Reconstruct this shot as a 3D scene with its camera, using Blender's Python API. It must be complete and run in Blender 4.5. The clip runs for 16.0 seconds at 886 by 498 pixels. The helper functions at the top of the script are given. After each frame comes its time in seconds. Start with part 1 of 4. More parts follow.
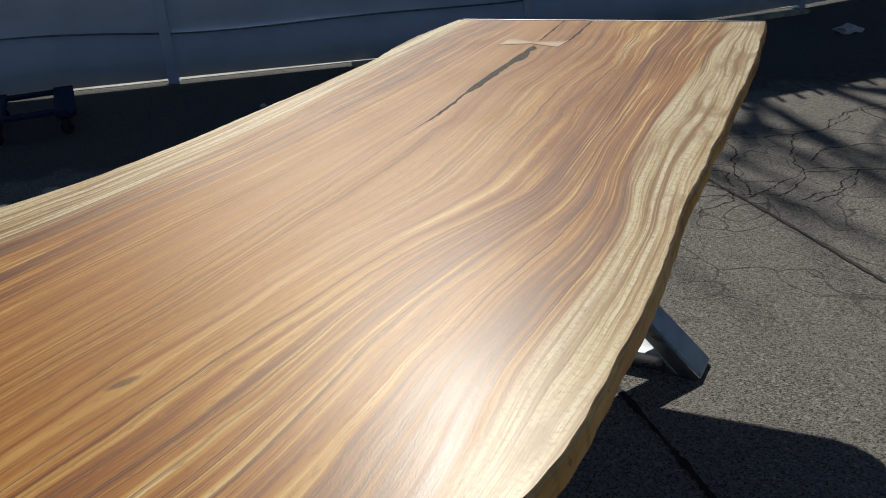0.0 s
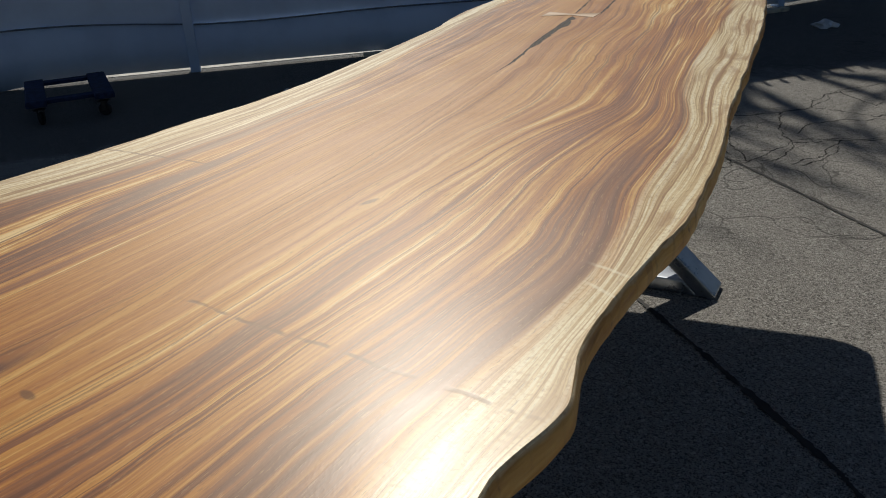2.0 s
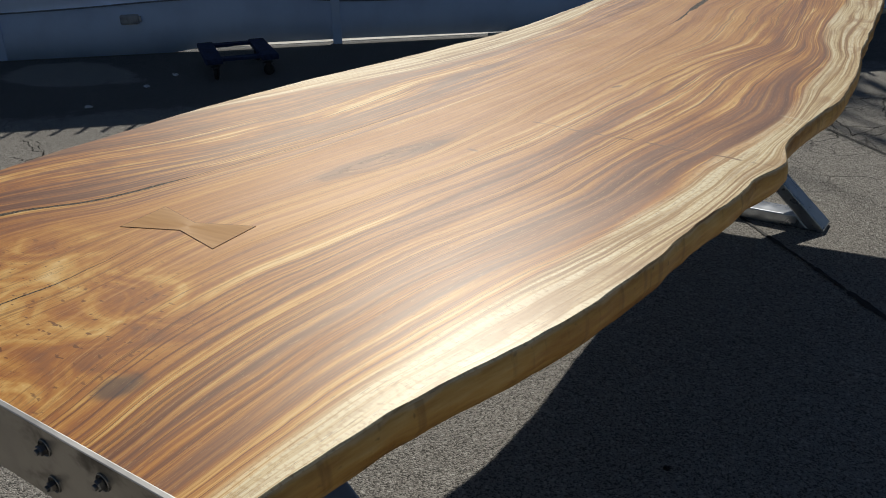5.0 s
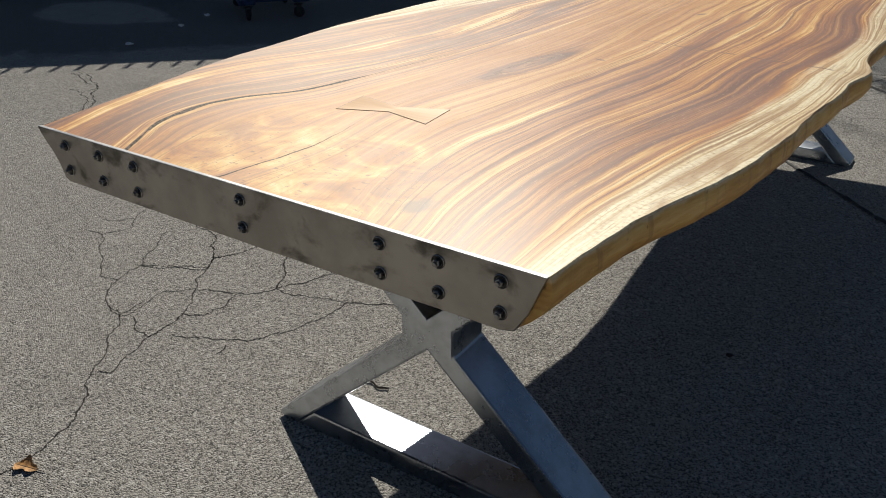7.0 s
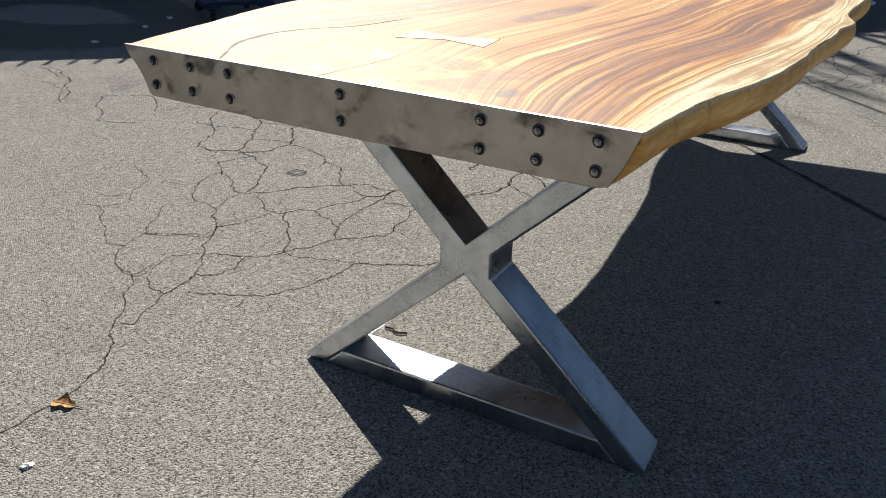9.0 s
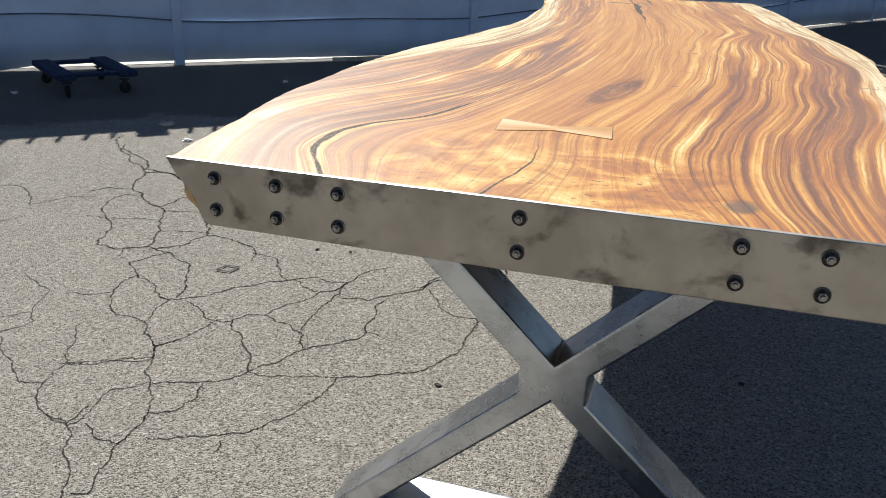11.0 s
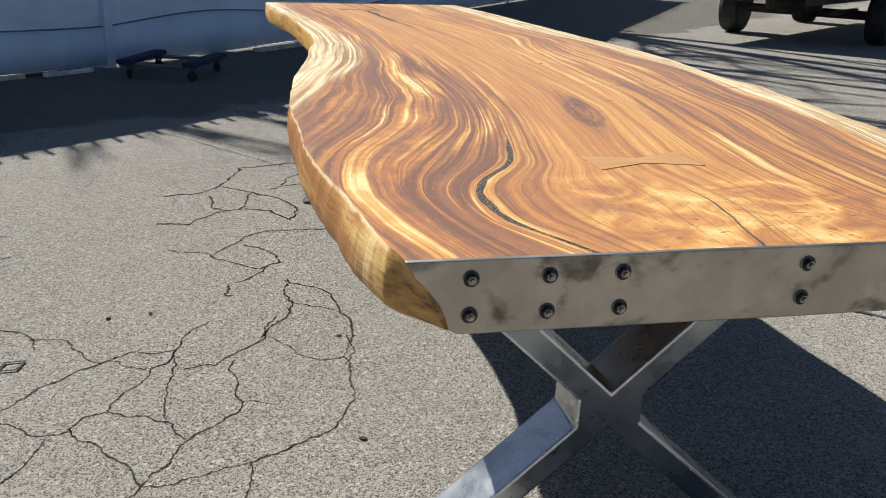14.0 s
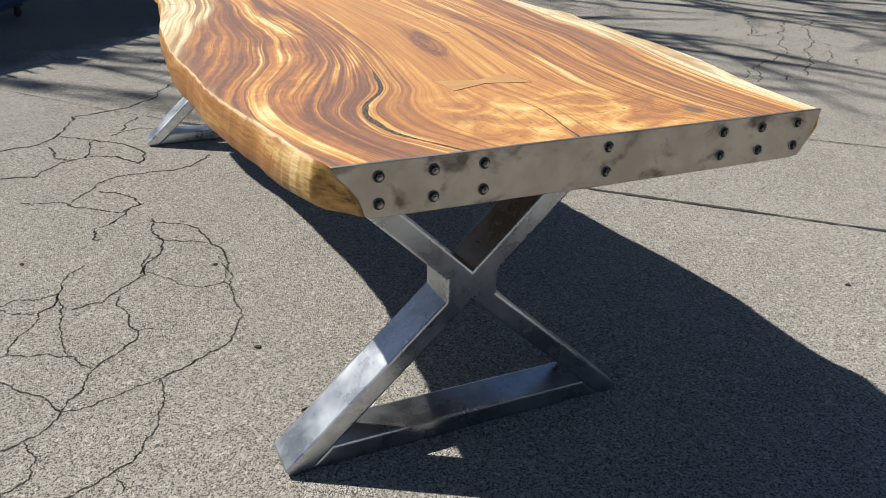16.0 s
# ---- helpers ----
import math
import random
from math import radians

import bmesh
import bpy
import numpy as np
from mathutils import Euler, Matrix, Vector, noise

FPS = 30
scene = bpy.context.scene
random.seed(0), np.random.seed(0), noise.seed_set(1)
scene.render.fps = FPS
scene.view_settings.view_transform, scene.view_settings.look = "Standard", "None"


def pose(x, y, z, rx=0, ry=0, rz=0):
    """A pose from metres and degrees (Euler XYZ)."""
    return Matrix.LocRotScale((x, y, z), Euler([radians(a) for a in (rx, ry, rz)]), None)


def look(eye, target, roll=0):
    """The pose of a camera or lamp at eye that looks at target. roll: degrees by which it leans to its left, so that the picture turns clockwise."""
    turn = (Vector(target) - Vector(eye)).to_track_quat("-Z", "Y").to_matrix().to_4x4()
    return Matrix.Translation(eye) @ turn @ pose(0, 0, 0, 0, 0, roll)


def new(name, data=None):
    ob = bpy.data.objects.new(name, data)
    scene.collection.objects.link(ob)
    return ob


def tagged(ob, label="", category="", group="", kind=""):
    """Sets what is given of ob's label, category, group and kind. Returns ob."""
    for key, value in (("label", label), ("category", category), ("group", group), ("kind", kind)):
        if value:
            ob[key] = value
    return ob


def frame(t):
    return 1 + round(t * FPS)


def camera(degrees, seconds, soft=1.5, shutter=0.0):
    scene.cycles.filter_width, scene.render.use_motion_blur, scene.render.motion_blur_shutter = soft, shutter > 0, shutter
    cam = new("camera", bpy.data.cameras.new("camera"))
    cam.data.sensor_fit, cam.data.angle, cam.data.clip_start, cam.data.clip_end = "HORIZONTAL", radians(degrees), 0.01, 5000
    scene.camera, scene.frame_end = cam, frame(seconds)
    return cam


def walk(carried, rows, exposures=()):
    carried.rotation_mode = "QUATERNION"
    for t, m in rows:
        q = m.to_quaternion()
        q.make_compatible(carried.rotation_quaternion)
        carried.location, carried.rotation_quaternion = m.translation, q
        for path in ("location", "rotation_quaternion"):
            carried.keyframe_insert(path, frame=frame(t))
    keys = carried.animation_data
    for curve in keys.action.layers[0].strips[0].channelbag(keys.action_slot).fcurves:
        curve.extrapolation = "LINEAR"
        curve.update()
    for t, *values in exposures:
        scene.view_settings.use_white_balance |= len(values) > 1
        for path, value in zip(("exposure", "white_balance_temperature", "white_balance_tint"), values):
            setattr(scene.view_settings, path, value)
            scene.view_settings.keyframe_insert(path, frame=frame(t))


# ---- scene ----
cam = camera(57.5, 16.0, soft=1.0)
PATH = [
    (0, (0.716, 0.883, 1.158), (-0.222, 2.439, 0.321), -3.7),
    (0.5, (0.745, 0.799, 1.152), (-0.145, 2.394, 0.338), -3.1),
    (1, (0.768, 0.676, 1.146), (-0.108, 2.279, 0.333), -2.3),
    (1.5, (0.751, 0.566, 1.142), (-0.172, 2.143, 0.327), -2.9),
    (2, (0.711, 0.437, 1.138), (-0.179, 2.026, 0.312), -3.1),
    (2.5, (0.711, 0.332, 1.147), (-0.205, 1.903, 0.314), -3.2),
    (3, (0.737, 0.237, 1.139), (-0.248, 1.761, 0.297), -2.9),
    (3.5, (0.761, 0.132, 1.135), (-0.238, 1.646, 0.293), -2.5),
    (4, (0.752, 0.031, 1.135), (-0.282, 1.523, 0.295), -2.0),
    (4.2, (0.737, -0.029, 1.135), (-0.294, 1.466, 0.297), -2.0),
    (6.3, (0.779, -0.47, 1.133), (-0.272, 1.021, 0.314), -0.0),
    (6.5, (0.754, -0.497, 1.132), (-0.285, 0.993, 0.295), 0.5),
    (7, (0.673, -0.589, 1.126), (-0.306, 0.892, 0.205), -0.2),
    (7.5, (0.649, -0.653, 1.109), (-0.28, 0.831, 0.142), -1.1),
    (8, (0.686, -0.714, 1.065), (-0.205, 0.789, 0.092), 0.2),
    (8.5, (0.694, -0.788, 1.03), (-0.192, 0.753, 0.114), 0.7),
    (9, (0.611, -0.835, 1.017), (-0.25, 0.751, 0.154), 1.6),
    (9.5, (0.467, -0.844, 1.021), (-0.328, 0.8, 0.206), 1.9),
    (9.7, (0.407, -0.841, 1.018), (-0.355, 0.831, 0.228), 1.5),
    (11.8, (-0.032, -0.685, 0.993), (-0.36, 1.154, 0.279), 3.1),
    (12, (-0.086, -0.69, 1.004), (-0.353, 1.16, 0.293), 3.1),
    (12.5, (-0.194, -0.706, 1.01), (-0.295, 1.158, 0.293), 3.0),
    (13, (-0.291, -0.673, 1.001), (-0.255, 1.199, 0.298), 2.1),
    (13.5, (-0.392, -0.645, 1.004), (-0.214, 1.219, 0.302), 1.8),
    (14, (-0.503, -0.637, 1.018), (-0.097, 1.191, 0.315), 2.3),
    (14.5, (-0.602, -0.658, 1.043), (0.077, 1.077, 0.316), 2.2),
    (15, (-0.627, -0.726, 1.056), (0.152, 0.961, 0.315), 2.0),
    (15.5, (-0.635, -0.837, 1.073), (0.189, 0.822, 0.318), 1.8),
    (16, (-0.658, -0.861, 1.078), (0.124, 0.774, 0.232), 1.7),
]
EXPOSURE = [(0.0, -0.68), (2.0, -0.62), (4.2, -0.54), (6.5, -0.25), (7.5, 0.15), (8.3, 0.46), (9.3, 0.6), (12.0, 0.62), (16.0, 0.66)]
walk(cam, [(t, look(eye, target, roll)) for t, eye, target, roll in PATH], EXPOSURE)

# ---- world, sun ----
SUN = Vector((-0.586, 0.99, 1.0)).normalized()
world = bpy.data.worlds.new("sky")
scene.world = world
world.use_nodes = True
wt = world.node_tree
sky = wt.nodes.new("ShaderNodeTexSky")
sky.sky_type = "NISHITA"
sky.sun_disc = False
sky.air_density, sky.dust_density, sky.ozone_density = 1.0, 0.5, 4.0
sky.sun_elevation = math.asin(SUN.z)
sky.sun_rotation = math.atan2(SUN.x, SUN.y)
wt.nodes["Background"].inputs["Strength"].default_value = 0.034
wt.links.new(sky.outputs[0], wt.nodes["Background"].inputs["Color"])
sun_data = bpy.data.lights.new("sun", "SUN")
sun_data.energy, sun_data.angle, sun_data.color = 5.0, radians(0.53), (1.0, 0.955, 0.86)
sun = new("sun", sun_data)
sun.matrix_world = look(SUN * 30, (0, 0, 0))


# ---- node helpers ----
def material(name):
    m = bpy.data.materials.new(name)
    m.use_nodes = True
    return m, m.node_tree, m.node_tree.nodes["Principled BSDF"]


def node(nt, kind, ins=(), **props):
    nd = nt.nodes.new("ShaderNode" + kind)
    for key, value in props.items():
        setattr(nd, key, value)
    for key, value in dict(ins).items():
        if isinstance(value, bpy.types.NodeSocket):
            nt.links.new(value, nd.inputs[key])
        else:
            nd.inputs[key].default_value = value
    return nd


def calc(nt, op, a, b=0.0, c=0.0, clamp=False):
    return node(nt, "Math", {0: a, 1: b, 2: c}, operation=op, use_clamp=clamp).outputs[0]


def ease(nt, value, lo, hi, a=0.0, b=1.0):
    """A smooth step of value from a at lo to b at hi."""
    return node(nt, "MapRange", {0: value, 1: lo, 2: hi, 3: a, 4: b}, interpolation_type="SMOOTHSTEP").outputs[0]


def combine(nt, x=0.0, y=0.0, z=0.0):
    return node(nt, "CombineXYZ", {0: x, 1: y, 2: z}).outputs[0]


def grainy(nt, vec, scale, detail=3.0, rough=0.5, warp=0.0):
    return node(nt, "TexNoise", {"Vector": vec, "Scale": scale, "Detail": detail, "Roughness": rough, "Distortion": warp}).outputs[0]


def ramp(nt, fac, *stops):
    nd = node(nt, "ValToRGB", {0: fac})
    els = nd.color_ramp.elements
    while len(els) < len(stops):
        els.new(0.5)
    for el, (at, col) in zip(els, stops):
        el.position, el.color = at, (*col, 1)
    return nd.outputs[0]


def blend(nt, fac, a, b, mode="MIX"):
    nd = node(nt, "Mix", data_type="RGBA", blend_type=mode)
    for n, v in ((0, fac), (6, a), (7, b)):
        if isinstance(v, bpy.types.NodeSocket):
            nt.links.new(v, nd.inputs[n])
        else:
            nd.inputs[n].default_value = v if n == 0 else (*v, 1)
    return nd.outputs[2]


def put(nt, sh, **ins):
    for key, value in ins.items():
        key = key.replace("_", " ")
        if isinstance(value, bpy.types.NodeSocket):
            nt.links.new(value, sh.inputs[key])
        else:
            sh.inputs[key].default_value = value


def bump(nt, sh, height, strength, distance):
    nd = node(nt, "Bump", {"Height": height, "Strength": strength, "Distance": distance})
    nt.links.new(nd.outputs[0], sh.inputs["Normal"])
    nt.links.new(nd.outputs[0], sh.inputs["Coat Normal"])


# ---- materials ----
def wood_top_material():
    m, nt, sh = material("oiled slab wood")
    g = node(nt, "SeparateXYZ", {0: node(nt, "UVMap", uv_map="grain").outputs[0]})
    u, v = g.outputs[0], g.outputs[1]
    s = node(nt, "SeparateXYZ", {0: node(nt, "UVMap", uv_map="sap").outputs[0]})
    sl, sr = s.outputs[0], s.outputs[1]
    at = node(nt, "TexCoord").outputs["Object"]
    p = node(nt, "SeparateXYZ", {0: at})
    x, y = p.outputs[0], p.outputs[1]
    # slow wander of the growth lines
    def wander(across, along, z, size):
        return calc(nt, "MULTIPLY", calc(nt, "SUBTRACT", grainy(nt, combine(nt, calc(nt, "MULTIPLY", u, across), calc(nt, "MULTIPLY", v, along), z), 1.0, 2.0), 0.5), size)

    uw = calc(nt, "ADD", calc(nt, "ADD", u, wander(5.0, 2.0, 0.0, 0.04)), calc(nt, "ADD", wander(15.0, 6.0, 3.1, 0.009), wander(50.0, 24.0, 6.1, 0.0022)))

    def streak(across, along, z, detail, rough=0.5):
        return grainy(nt, combine(nt, calc(nt, "MULTIPLY", uw, across), calc(nt, "MULTIPLY", v, along), z), 1.0, detail, rough)

    def off(value, gain):
        return calc(nt, "MULTIPLY", calc(nt, "SUBTRACT", value, 0.5), gain)

    a, b, c, fine = streak(10.0, 0.5, 23.0, 1.0), streak(36.0, 1.0, 57.3, 2.0), streak(88.0, 1.2, 1.9, 2.0), streak(210.0, 2.0, 11.9, 3.0, 0.6)
    beyond = ease(nt, v, 0.9, 1.6)
    flamed = calc(nt, "MULTIPLY", ease(nt, u, 0.50, 0.33), calc(nt, "SUBTRACT", 1.0, calc(nt, "MULTIPLY", beyond, 0.75)))
    striped = ease(nt, u, 0.56, 0.66)
    mid = calc(nt, "MULTIPLY", ease(nt, calc(nt, "ADD", u, calc(nt, "MULTIPLY", beyond, 0.16)), 0.36, 0.47), ease(nt, u, 0.74, 0.60))
    tone = calc(nt, "ADD", off(a, 0.8), calc(nt, "MULTIPLY", calc(nt, "SUBTRACT", b, 0.5), calc(nt, "ADD", 0.6, calc(nt, "MULTIPLY", flamed, 0.5))))
    tone = calc(nt, "ADD", tone, calc(nt, "MULTIPLY", calc(nt, "SUBTRACT", c, 0.5), calc(nt, "ADD", 0.95, calc(nt, "MULTIPLY", striped, 0.35))))
    tone = calc(nt, "ADD", tone, off(fine, 1.35))
    # growth rings: a pale line that fades away over each ring
    def rings(count, stray, z, across, along):
        phase = calc(nt, "ADD", calc(nt, "MULTIPLY", uw, count), calc(nt, "MULTIPLY", streak(stray, 0.7, z, 2.0), 5.0))
        f = calc(nt, "FRACT", phase)
        line = calc(nt, "MULTIPLY", calc(nt, "POWER", f, 1.6), ease(nt, f, 1.0, 0.86))
        here = ease(nt, grainy(nt, combine(nt, calc(nt, "MULTIPLY", uw, across), calc(nt, "MULTIPLY", v, along), z + 3.0), 1.0, 3.0), 0.42, 0.64, 0.0, 1.0)
        return calc(nt, "MULTIPLY", line, here)
    ring = calc(nt, "ADD", calc(nt, "MULTIPLY", rings(34.0, 12.0, 61.0, 16.0, 2.6), 0.42), calc(nt, "MULTIPLY", rings(95.0, 28.0, 77.0, 34.0, 3.6), 0.26))
    tone = calc(nt, "ADD", tone, calc(nt, "SUBTRACT", calc(nt, "MULTIPLY", ring, calc(nt, "ADD", 0.9, calc(nt, "MULTIPLY", flamed, 0.6))), 0.06))
    # pale tapering flames over the dusky wavy side
    flame = calc(nt, "MULTIPLY", ease(nt, streak(42.0, 2.6, 41.0, 2.0), 0.47, 0.68), ease(nt, streak(9.0, 2.4, 44.0, 1.0), 0.40, 0.58))
    curl = grainy(nt, combine(nt, calc(nt, "MULTIPLY", uw, 60.0), calc(nt, "MULTIPLY", v, 42.0), 2.7), 1.0, 2.0)
    tone = calc(nt, "ADD", tone, calc(nt, "MULTIPLY", flamed, calc(nt, "ADD", calc(nt, "SUBTRACT", calc(nt, "MULTIPLY", flame, 0.50), 0.15), off(curl, 0.34))))
    # the wavy corner is darker
    tone = calc(nt, "SUBTRACT", tone, calc(nt, "MULTIPLY", calc(nt, "MULTIPLY", ease(nt, u, 0.36, 0.24), ease(nt, v, 0.75, 0.35)), 0.07))
    # the middle of the slab is plainer and more golden
    tone = calc(nt, "MULTIPLY", tone, calc(nt, "SUBTRACT", 1.0, calc(nt, "MULTIPLY", mid, 0.62)))
    tone = calc(nt, "ADD", tone, calc(nt, "ADD", calc(nt, "ADD", 0.455, calc(nt, "MULTIPLY", striped, 0.05)), calc(nt, "MULTIPLY", mid, 0.13)))
    burr = calc(nt, "MULTIPLY", calc(nt, "MULTIPLY", ease(nt, y, 0.34, 0.12), ease(nt, x, -0.24, -0.12)), ease(nt, x, 0.26, 0.13))
    swirl = grainy(nt, at, 15.0, 4.0, 0.55, 1.2)
    tone = calc(nt, "ADD", tone, calc(nt, "MULTIPLY", calc(nt, "SUBTRACT", 0.60, tone), calc(nt, "MULTIPLY", burr, 0.7)))
    tone = calc(nt, "ADD", tone, calc(nt, "MULTIPLY", off(swirl, 1.8), burr))
    heart = ramp(nt, tone, (0.0, (0.15, 0.055, 0.030)), (0.24, (0.245, 0.092, 0.040)), (0.45, (0.395, 0.144, 0.034)), (0.64, (0.535, 0.240, 0.052)), (0.82, (0.69, 0.40, 0.118)), (1.0, (0.84, 0.60, 0.28)))
    # thin dark growth lines
    d, e = streak(330.0, 1.1, 4.4, 3.0, 0.6), streak(95.0, 0.7, 2.2, 2.0)
    thin = calc(nt, "MULTIPLY", ease(nt, d, 0.535, 0.60), ease(nt, e, 0.40, 0.56))
    heart = blend(nt, calc(nt, "MULTIPLY", thin, calc(nt, "SUBTRACT", 0.85, calc(nt, "MULTIPLY", mid, 0.35))), heart, (0.15, 0.048, 0.02))
    fair = calc(nt, "MULTIPLY", ease(nt, d, 0.44, 0.34), ease(nt, e, 0.52, 0.40))
    heart = blend(nt, calc(nt, "MULTIPLY", fair, 0.3), heart, (0.78, 0.46, 0.16))
    # dusky purple brown next to the sapwood
    wob = calc(nt, "MULTIPLY", calc(nt, "SUBTRACT", streak(30.0, 1.5, 5.0, 2.0), 0.5), 0.05)
    dl, dr = calc(nt, "ADD", sl, wob), calc(nt, "ADD", sr, wob)
    dusk = calc(nt, "MULTIPLY", calc(nt, "MAXIMUM", ease(nt, dr, 0.16, 0.02), calc(nt, "MULTIPLY", ease(nt, dl, 0.09, 0.0), 0.5)), ease(nt, b, 0.62, 0.40))
    heart = blend(nt, calc(nt, "MULTIPLY", calc(nt, "MULTIPLY", dusk, 0.5), ease(nt, ring, 0.45, 0.1)), heart, (0.17, 0.076, 0.052))
    # pale sapwood along the live edges
    sapt = calc(nt, "ADD", 0.5, calc(nt, "ADD", off(c, 0.85), calc(nt, "ADD", off(fine, 1.15), off(b, 0.35))))
    sap = ramp(nt, sapt, (0.30, (0.30, 0.165, 0.075)), (0.41, (0.50, 0.345, 0.17)), (0.50, (0.70, 0.555, 0.315)), (0.64, (0.84, 0.75, 0.53)))
    ripple = grainy(nt, combine(nt, calc(nt, "MULTIPLY", uw, 130.0), calc(nt, "MULTIPLY", v, 190.0), 2.0), 1.0, 3.0, 0.6)
    sap = blend(nt, ease(nt, ripple, 0.48, 0.64, 0.0, 0.5), sap, (0.46, 0.29, 0.12))
    stainy = ease(nt, grainy(nt, combine(nt, calc(nt, "MULTIPLY", uw, 38.0), calc(nt, "MULTIPLY", v, 4.0), 8.0), 1.0, 3.0), 0.54, 0.68, 0.0, 0.5)
    sap = blend(nt, stainy, sap, (0.33, 0.17, 0.065))
    cloud = calc(nt, "MULTIPLY", ease(nt, grainy(nt, node(nt, "Mapping", {"Vector": at, "Scale": (14.0, 5.0, 1.0)}).outputs[0], 1.0, 3.0, 0.6, 0.4), 0.54, 0.66, 0.0, 0.6), ease(nt, sr, -0.015, -0.045))
    sap = blend(nt, cloud, sap, (0.36, 0.20, 0.085))
    edge = calc(nt, "MAXIMUM", ease(nt, calc(nt, "ADD", dl, calc(nt, "MULTIPLY", calc(nt, "SUBTRACT", b, 0.5), 0.16)), 0.022, -0.03), ease(nt, dr, 0.006, -0.012))
    col = blend(nt, edge, heart, sap)
    fleck = grainy(nt, node(nt, "Mapping", {"Vector": at, "Scale": (90.0, 150.0, 1.0)}).outputs[0], 1.0, 2.0)
    col = blend(nt, calc(nt, "MULTIPLY", ease(nt, fleck, 0.645, 0.70), calc(nt, "MULTIPLY", burr, 0.8)), col, (0.13, 0.04, 0.015))
    # the knot, the stained spot and the small eye
    def spot(cx, cy, lean, rx, ry):
        ddx = calc(nt, "DIVIDE", calc(nt, "SUBTRACT", x, calc(nt, "ADD", cx, calc(nt, "MULTIPLY", calc(nt, "SUBTRACT", y, cy), lean))), rx)
        ddy = calc(nt, "DIVIDE", calc(nt, "SUBTRACT", y, cy), ry)
        r = calc(nt, "SQRT", calc(nt, "ADD", calc(nt, "MULTIPLY", ddx, ddx), calc(nt, "MULTIPLY", ddy, ddy)))
        return calc(nt, "ADD", r, calc(nt, "MULTIPLY", calc(nt, "SUBTRACT", grainy(nt, at, 30.0, 3.0), 0.5), 0.6))
    r = spot(0.020, 0.68, 0.17, 0.024, 0.17)
    col = blend(nt, ease(nt, r, 1.5, 0.3, 0.0, 0.65), col, (0.20, 0.066, 0.026))
    r = spot(0.024, 0.665, 0.17, 0.026, 0.105)
    col = blend(nt, ease(nt, calc(nt, "ABSOLUTE", calc(nt, "SUBTRACT", r, 0.95)), 0.30, 0.05, 0.0, 0.75), col, (0.16, 0.05, 0.024))
    col = blend(nt, ease(nt, calc(nt, "ABSOLUTE", calc(nt, "SUBTRACT", r, 0.45)), 0.16, 0.03, 0.0, 0.5), col, (0.19, 0.065, 0.03))
    r = spot(0.046, 0.745, 0.17, 0.013, 0.075)
    col = blend(nt, ease(nt, r, 1.3, 0.4, 0.0, 0.75), col, (0.115, 0.042, 0.03))
    r = spot(0.022, 0.74, 0.17, 0.0030, 0.23)
    col = blend(nt, ease(nt, r, 1.1, 0.5, 0.0, 0.5), col, (0.075, 0.026, 0.014))
    r = spot(0.115, 0.768, -0.8, 0.012, 0.006)
    col = blend(nt, ease(nt, r, 1.1, 0.6, 0.0, 0.7), col, (0.12, 0.05, 0.025))
    r = spot(-0.152, 0.142, -0.25, 0.034, 0.030)
    col = blend(nt, ease(nt, r, 1.4, 0.3, 0.0, 0.6), col, (0.21, 0.06, 0.028))
    r = spot(0.205, 0.07, 0.0, 0.020, 0.026)
    col = blend(nt, ease(nt, r, 1.1, 0.5, 0.0, 0.75), col, (0.045, 0.043, 0.055))
    r = spot(0.142, 1.26, 0.3, 0.006, 0.016)
    col = blend(nt, ease(nt, r, 1.2, 0.5, 0.0, 0.7), col, (0.10, 0.045, 0.03))
    # short gouges across the grain where the saw stopped
    def gouge(y0, slope, x0, x1, depth):
        line = calc(nt, "ADD", calc(nt, "ADD", y0, calc(nt, "MULTIPLY", x, slope)), calc(nt, "MULTIPLY", calc(nt, "SUBTRACT", grainy(nt, at, 22.0, 3.0), 0.5), 0.013))
        d = calc(nt, "ABSOLUTE", calc(nt, "SUBTRACT", y, line))
        here = calc(nt, "MULTIPLY", ease(nt, x, x0, x0 + 0.02), ease(nt, x, x1, x1 - 0.02))
        broken = ease(nt, grainy(nt, at, 33.0, 2.0), 0.36, 0.52)
        return calc(nt, "MULTIPLY", calc(nt, "MULTIPLY", ease(nt, d, 0.0042, 0.0008), here), calc(nt, "MULTIPLY", broken, depth))
    cut = calc(nt, "MAXIMUM", gouge(0.965, -0.10, 0.10, 0.53, 0.85), gouge(1.31, 0.0, -0.42, -0.16, 0.8))
    col = blend(nt, cut, col, (0.16, 0.07, 0.03))
    scar = calc(nt, "MAXIMUM", gouge(1.32, -0.28, 0.462, 0.53, 1.0), gouge(1.36, -0.45, 0.470, 0.54, 1.0))
    col = blend(nt, calc(nt, "MULTIPLY", scar, 0.55), col, (0.84, 0.77, 0.58))
    # dark resin in the long splits
    def split(u0, wide, y0, y1, fade, fade0=None):
        w = calc(nt, "MULTIPLY", calc(nt, "ADD", calc(nt, "MULTIPLY", grainy(nt, combine(nt, 0.0, calc(nt, "MULTIPLY", v, 9.0), u0 * 50), 1.0, 3.0), 1.7), -0.35), wide)
        w = calc(nt, "MULTIPLY", w, calc(nt, "MULTIPLY", ease(nt, v, y0 - 0.02, y0 + (fade if fade0 is None else fade0)), ease(nt, v, y1, y1 - fade)))
        off = calc(nt, "ADD", calc(nt, "SUBTRACT", u, u0), calc(nt, "MULTIPLY", calc(nt, "SUBTRACT", grainy(nt, combine(nt, 0.0, calc(nt, "MULTIPLY", v, 24.0), u0 * 9), 1.0, 3.0), 0.5), 0.006))
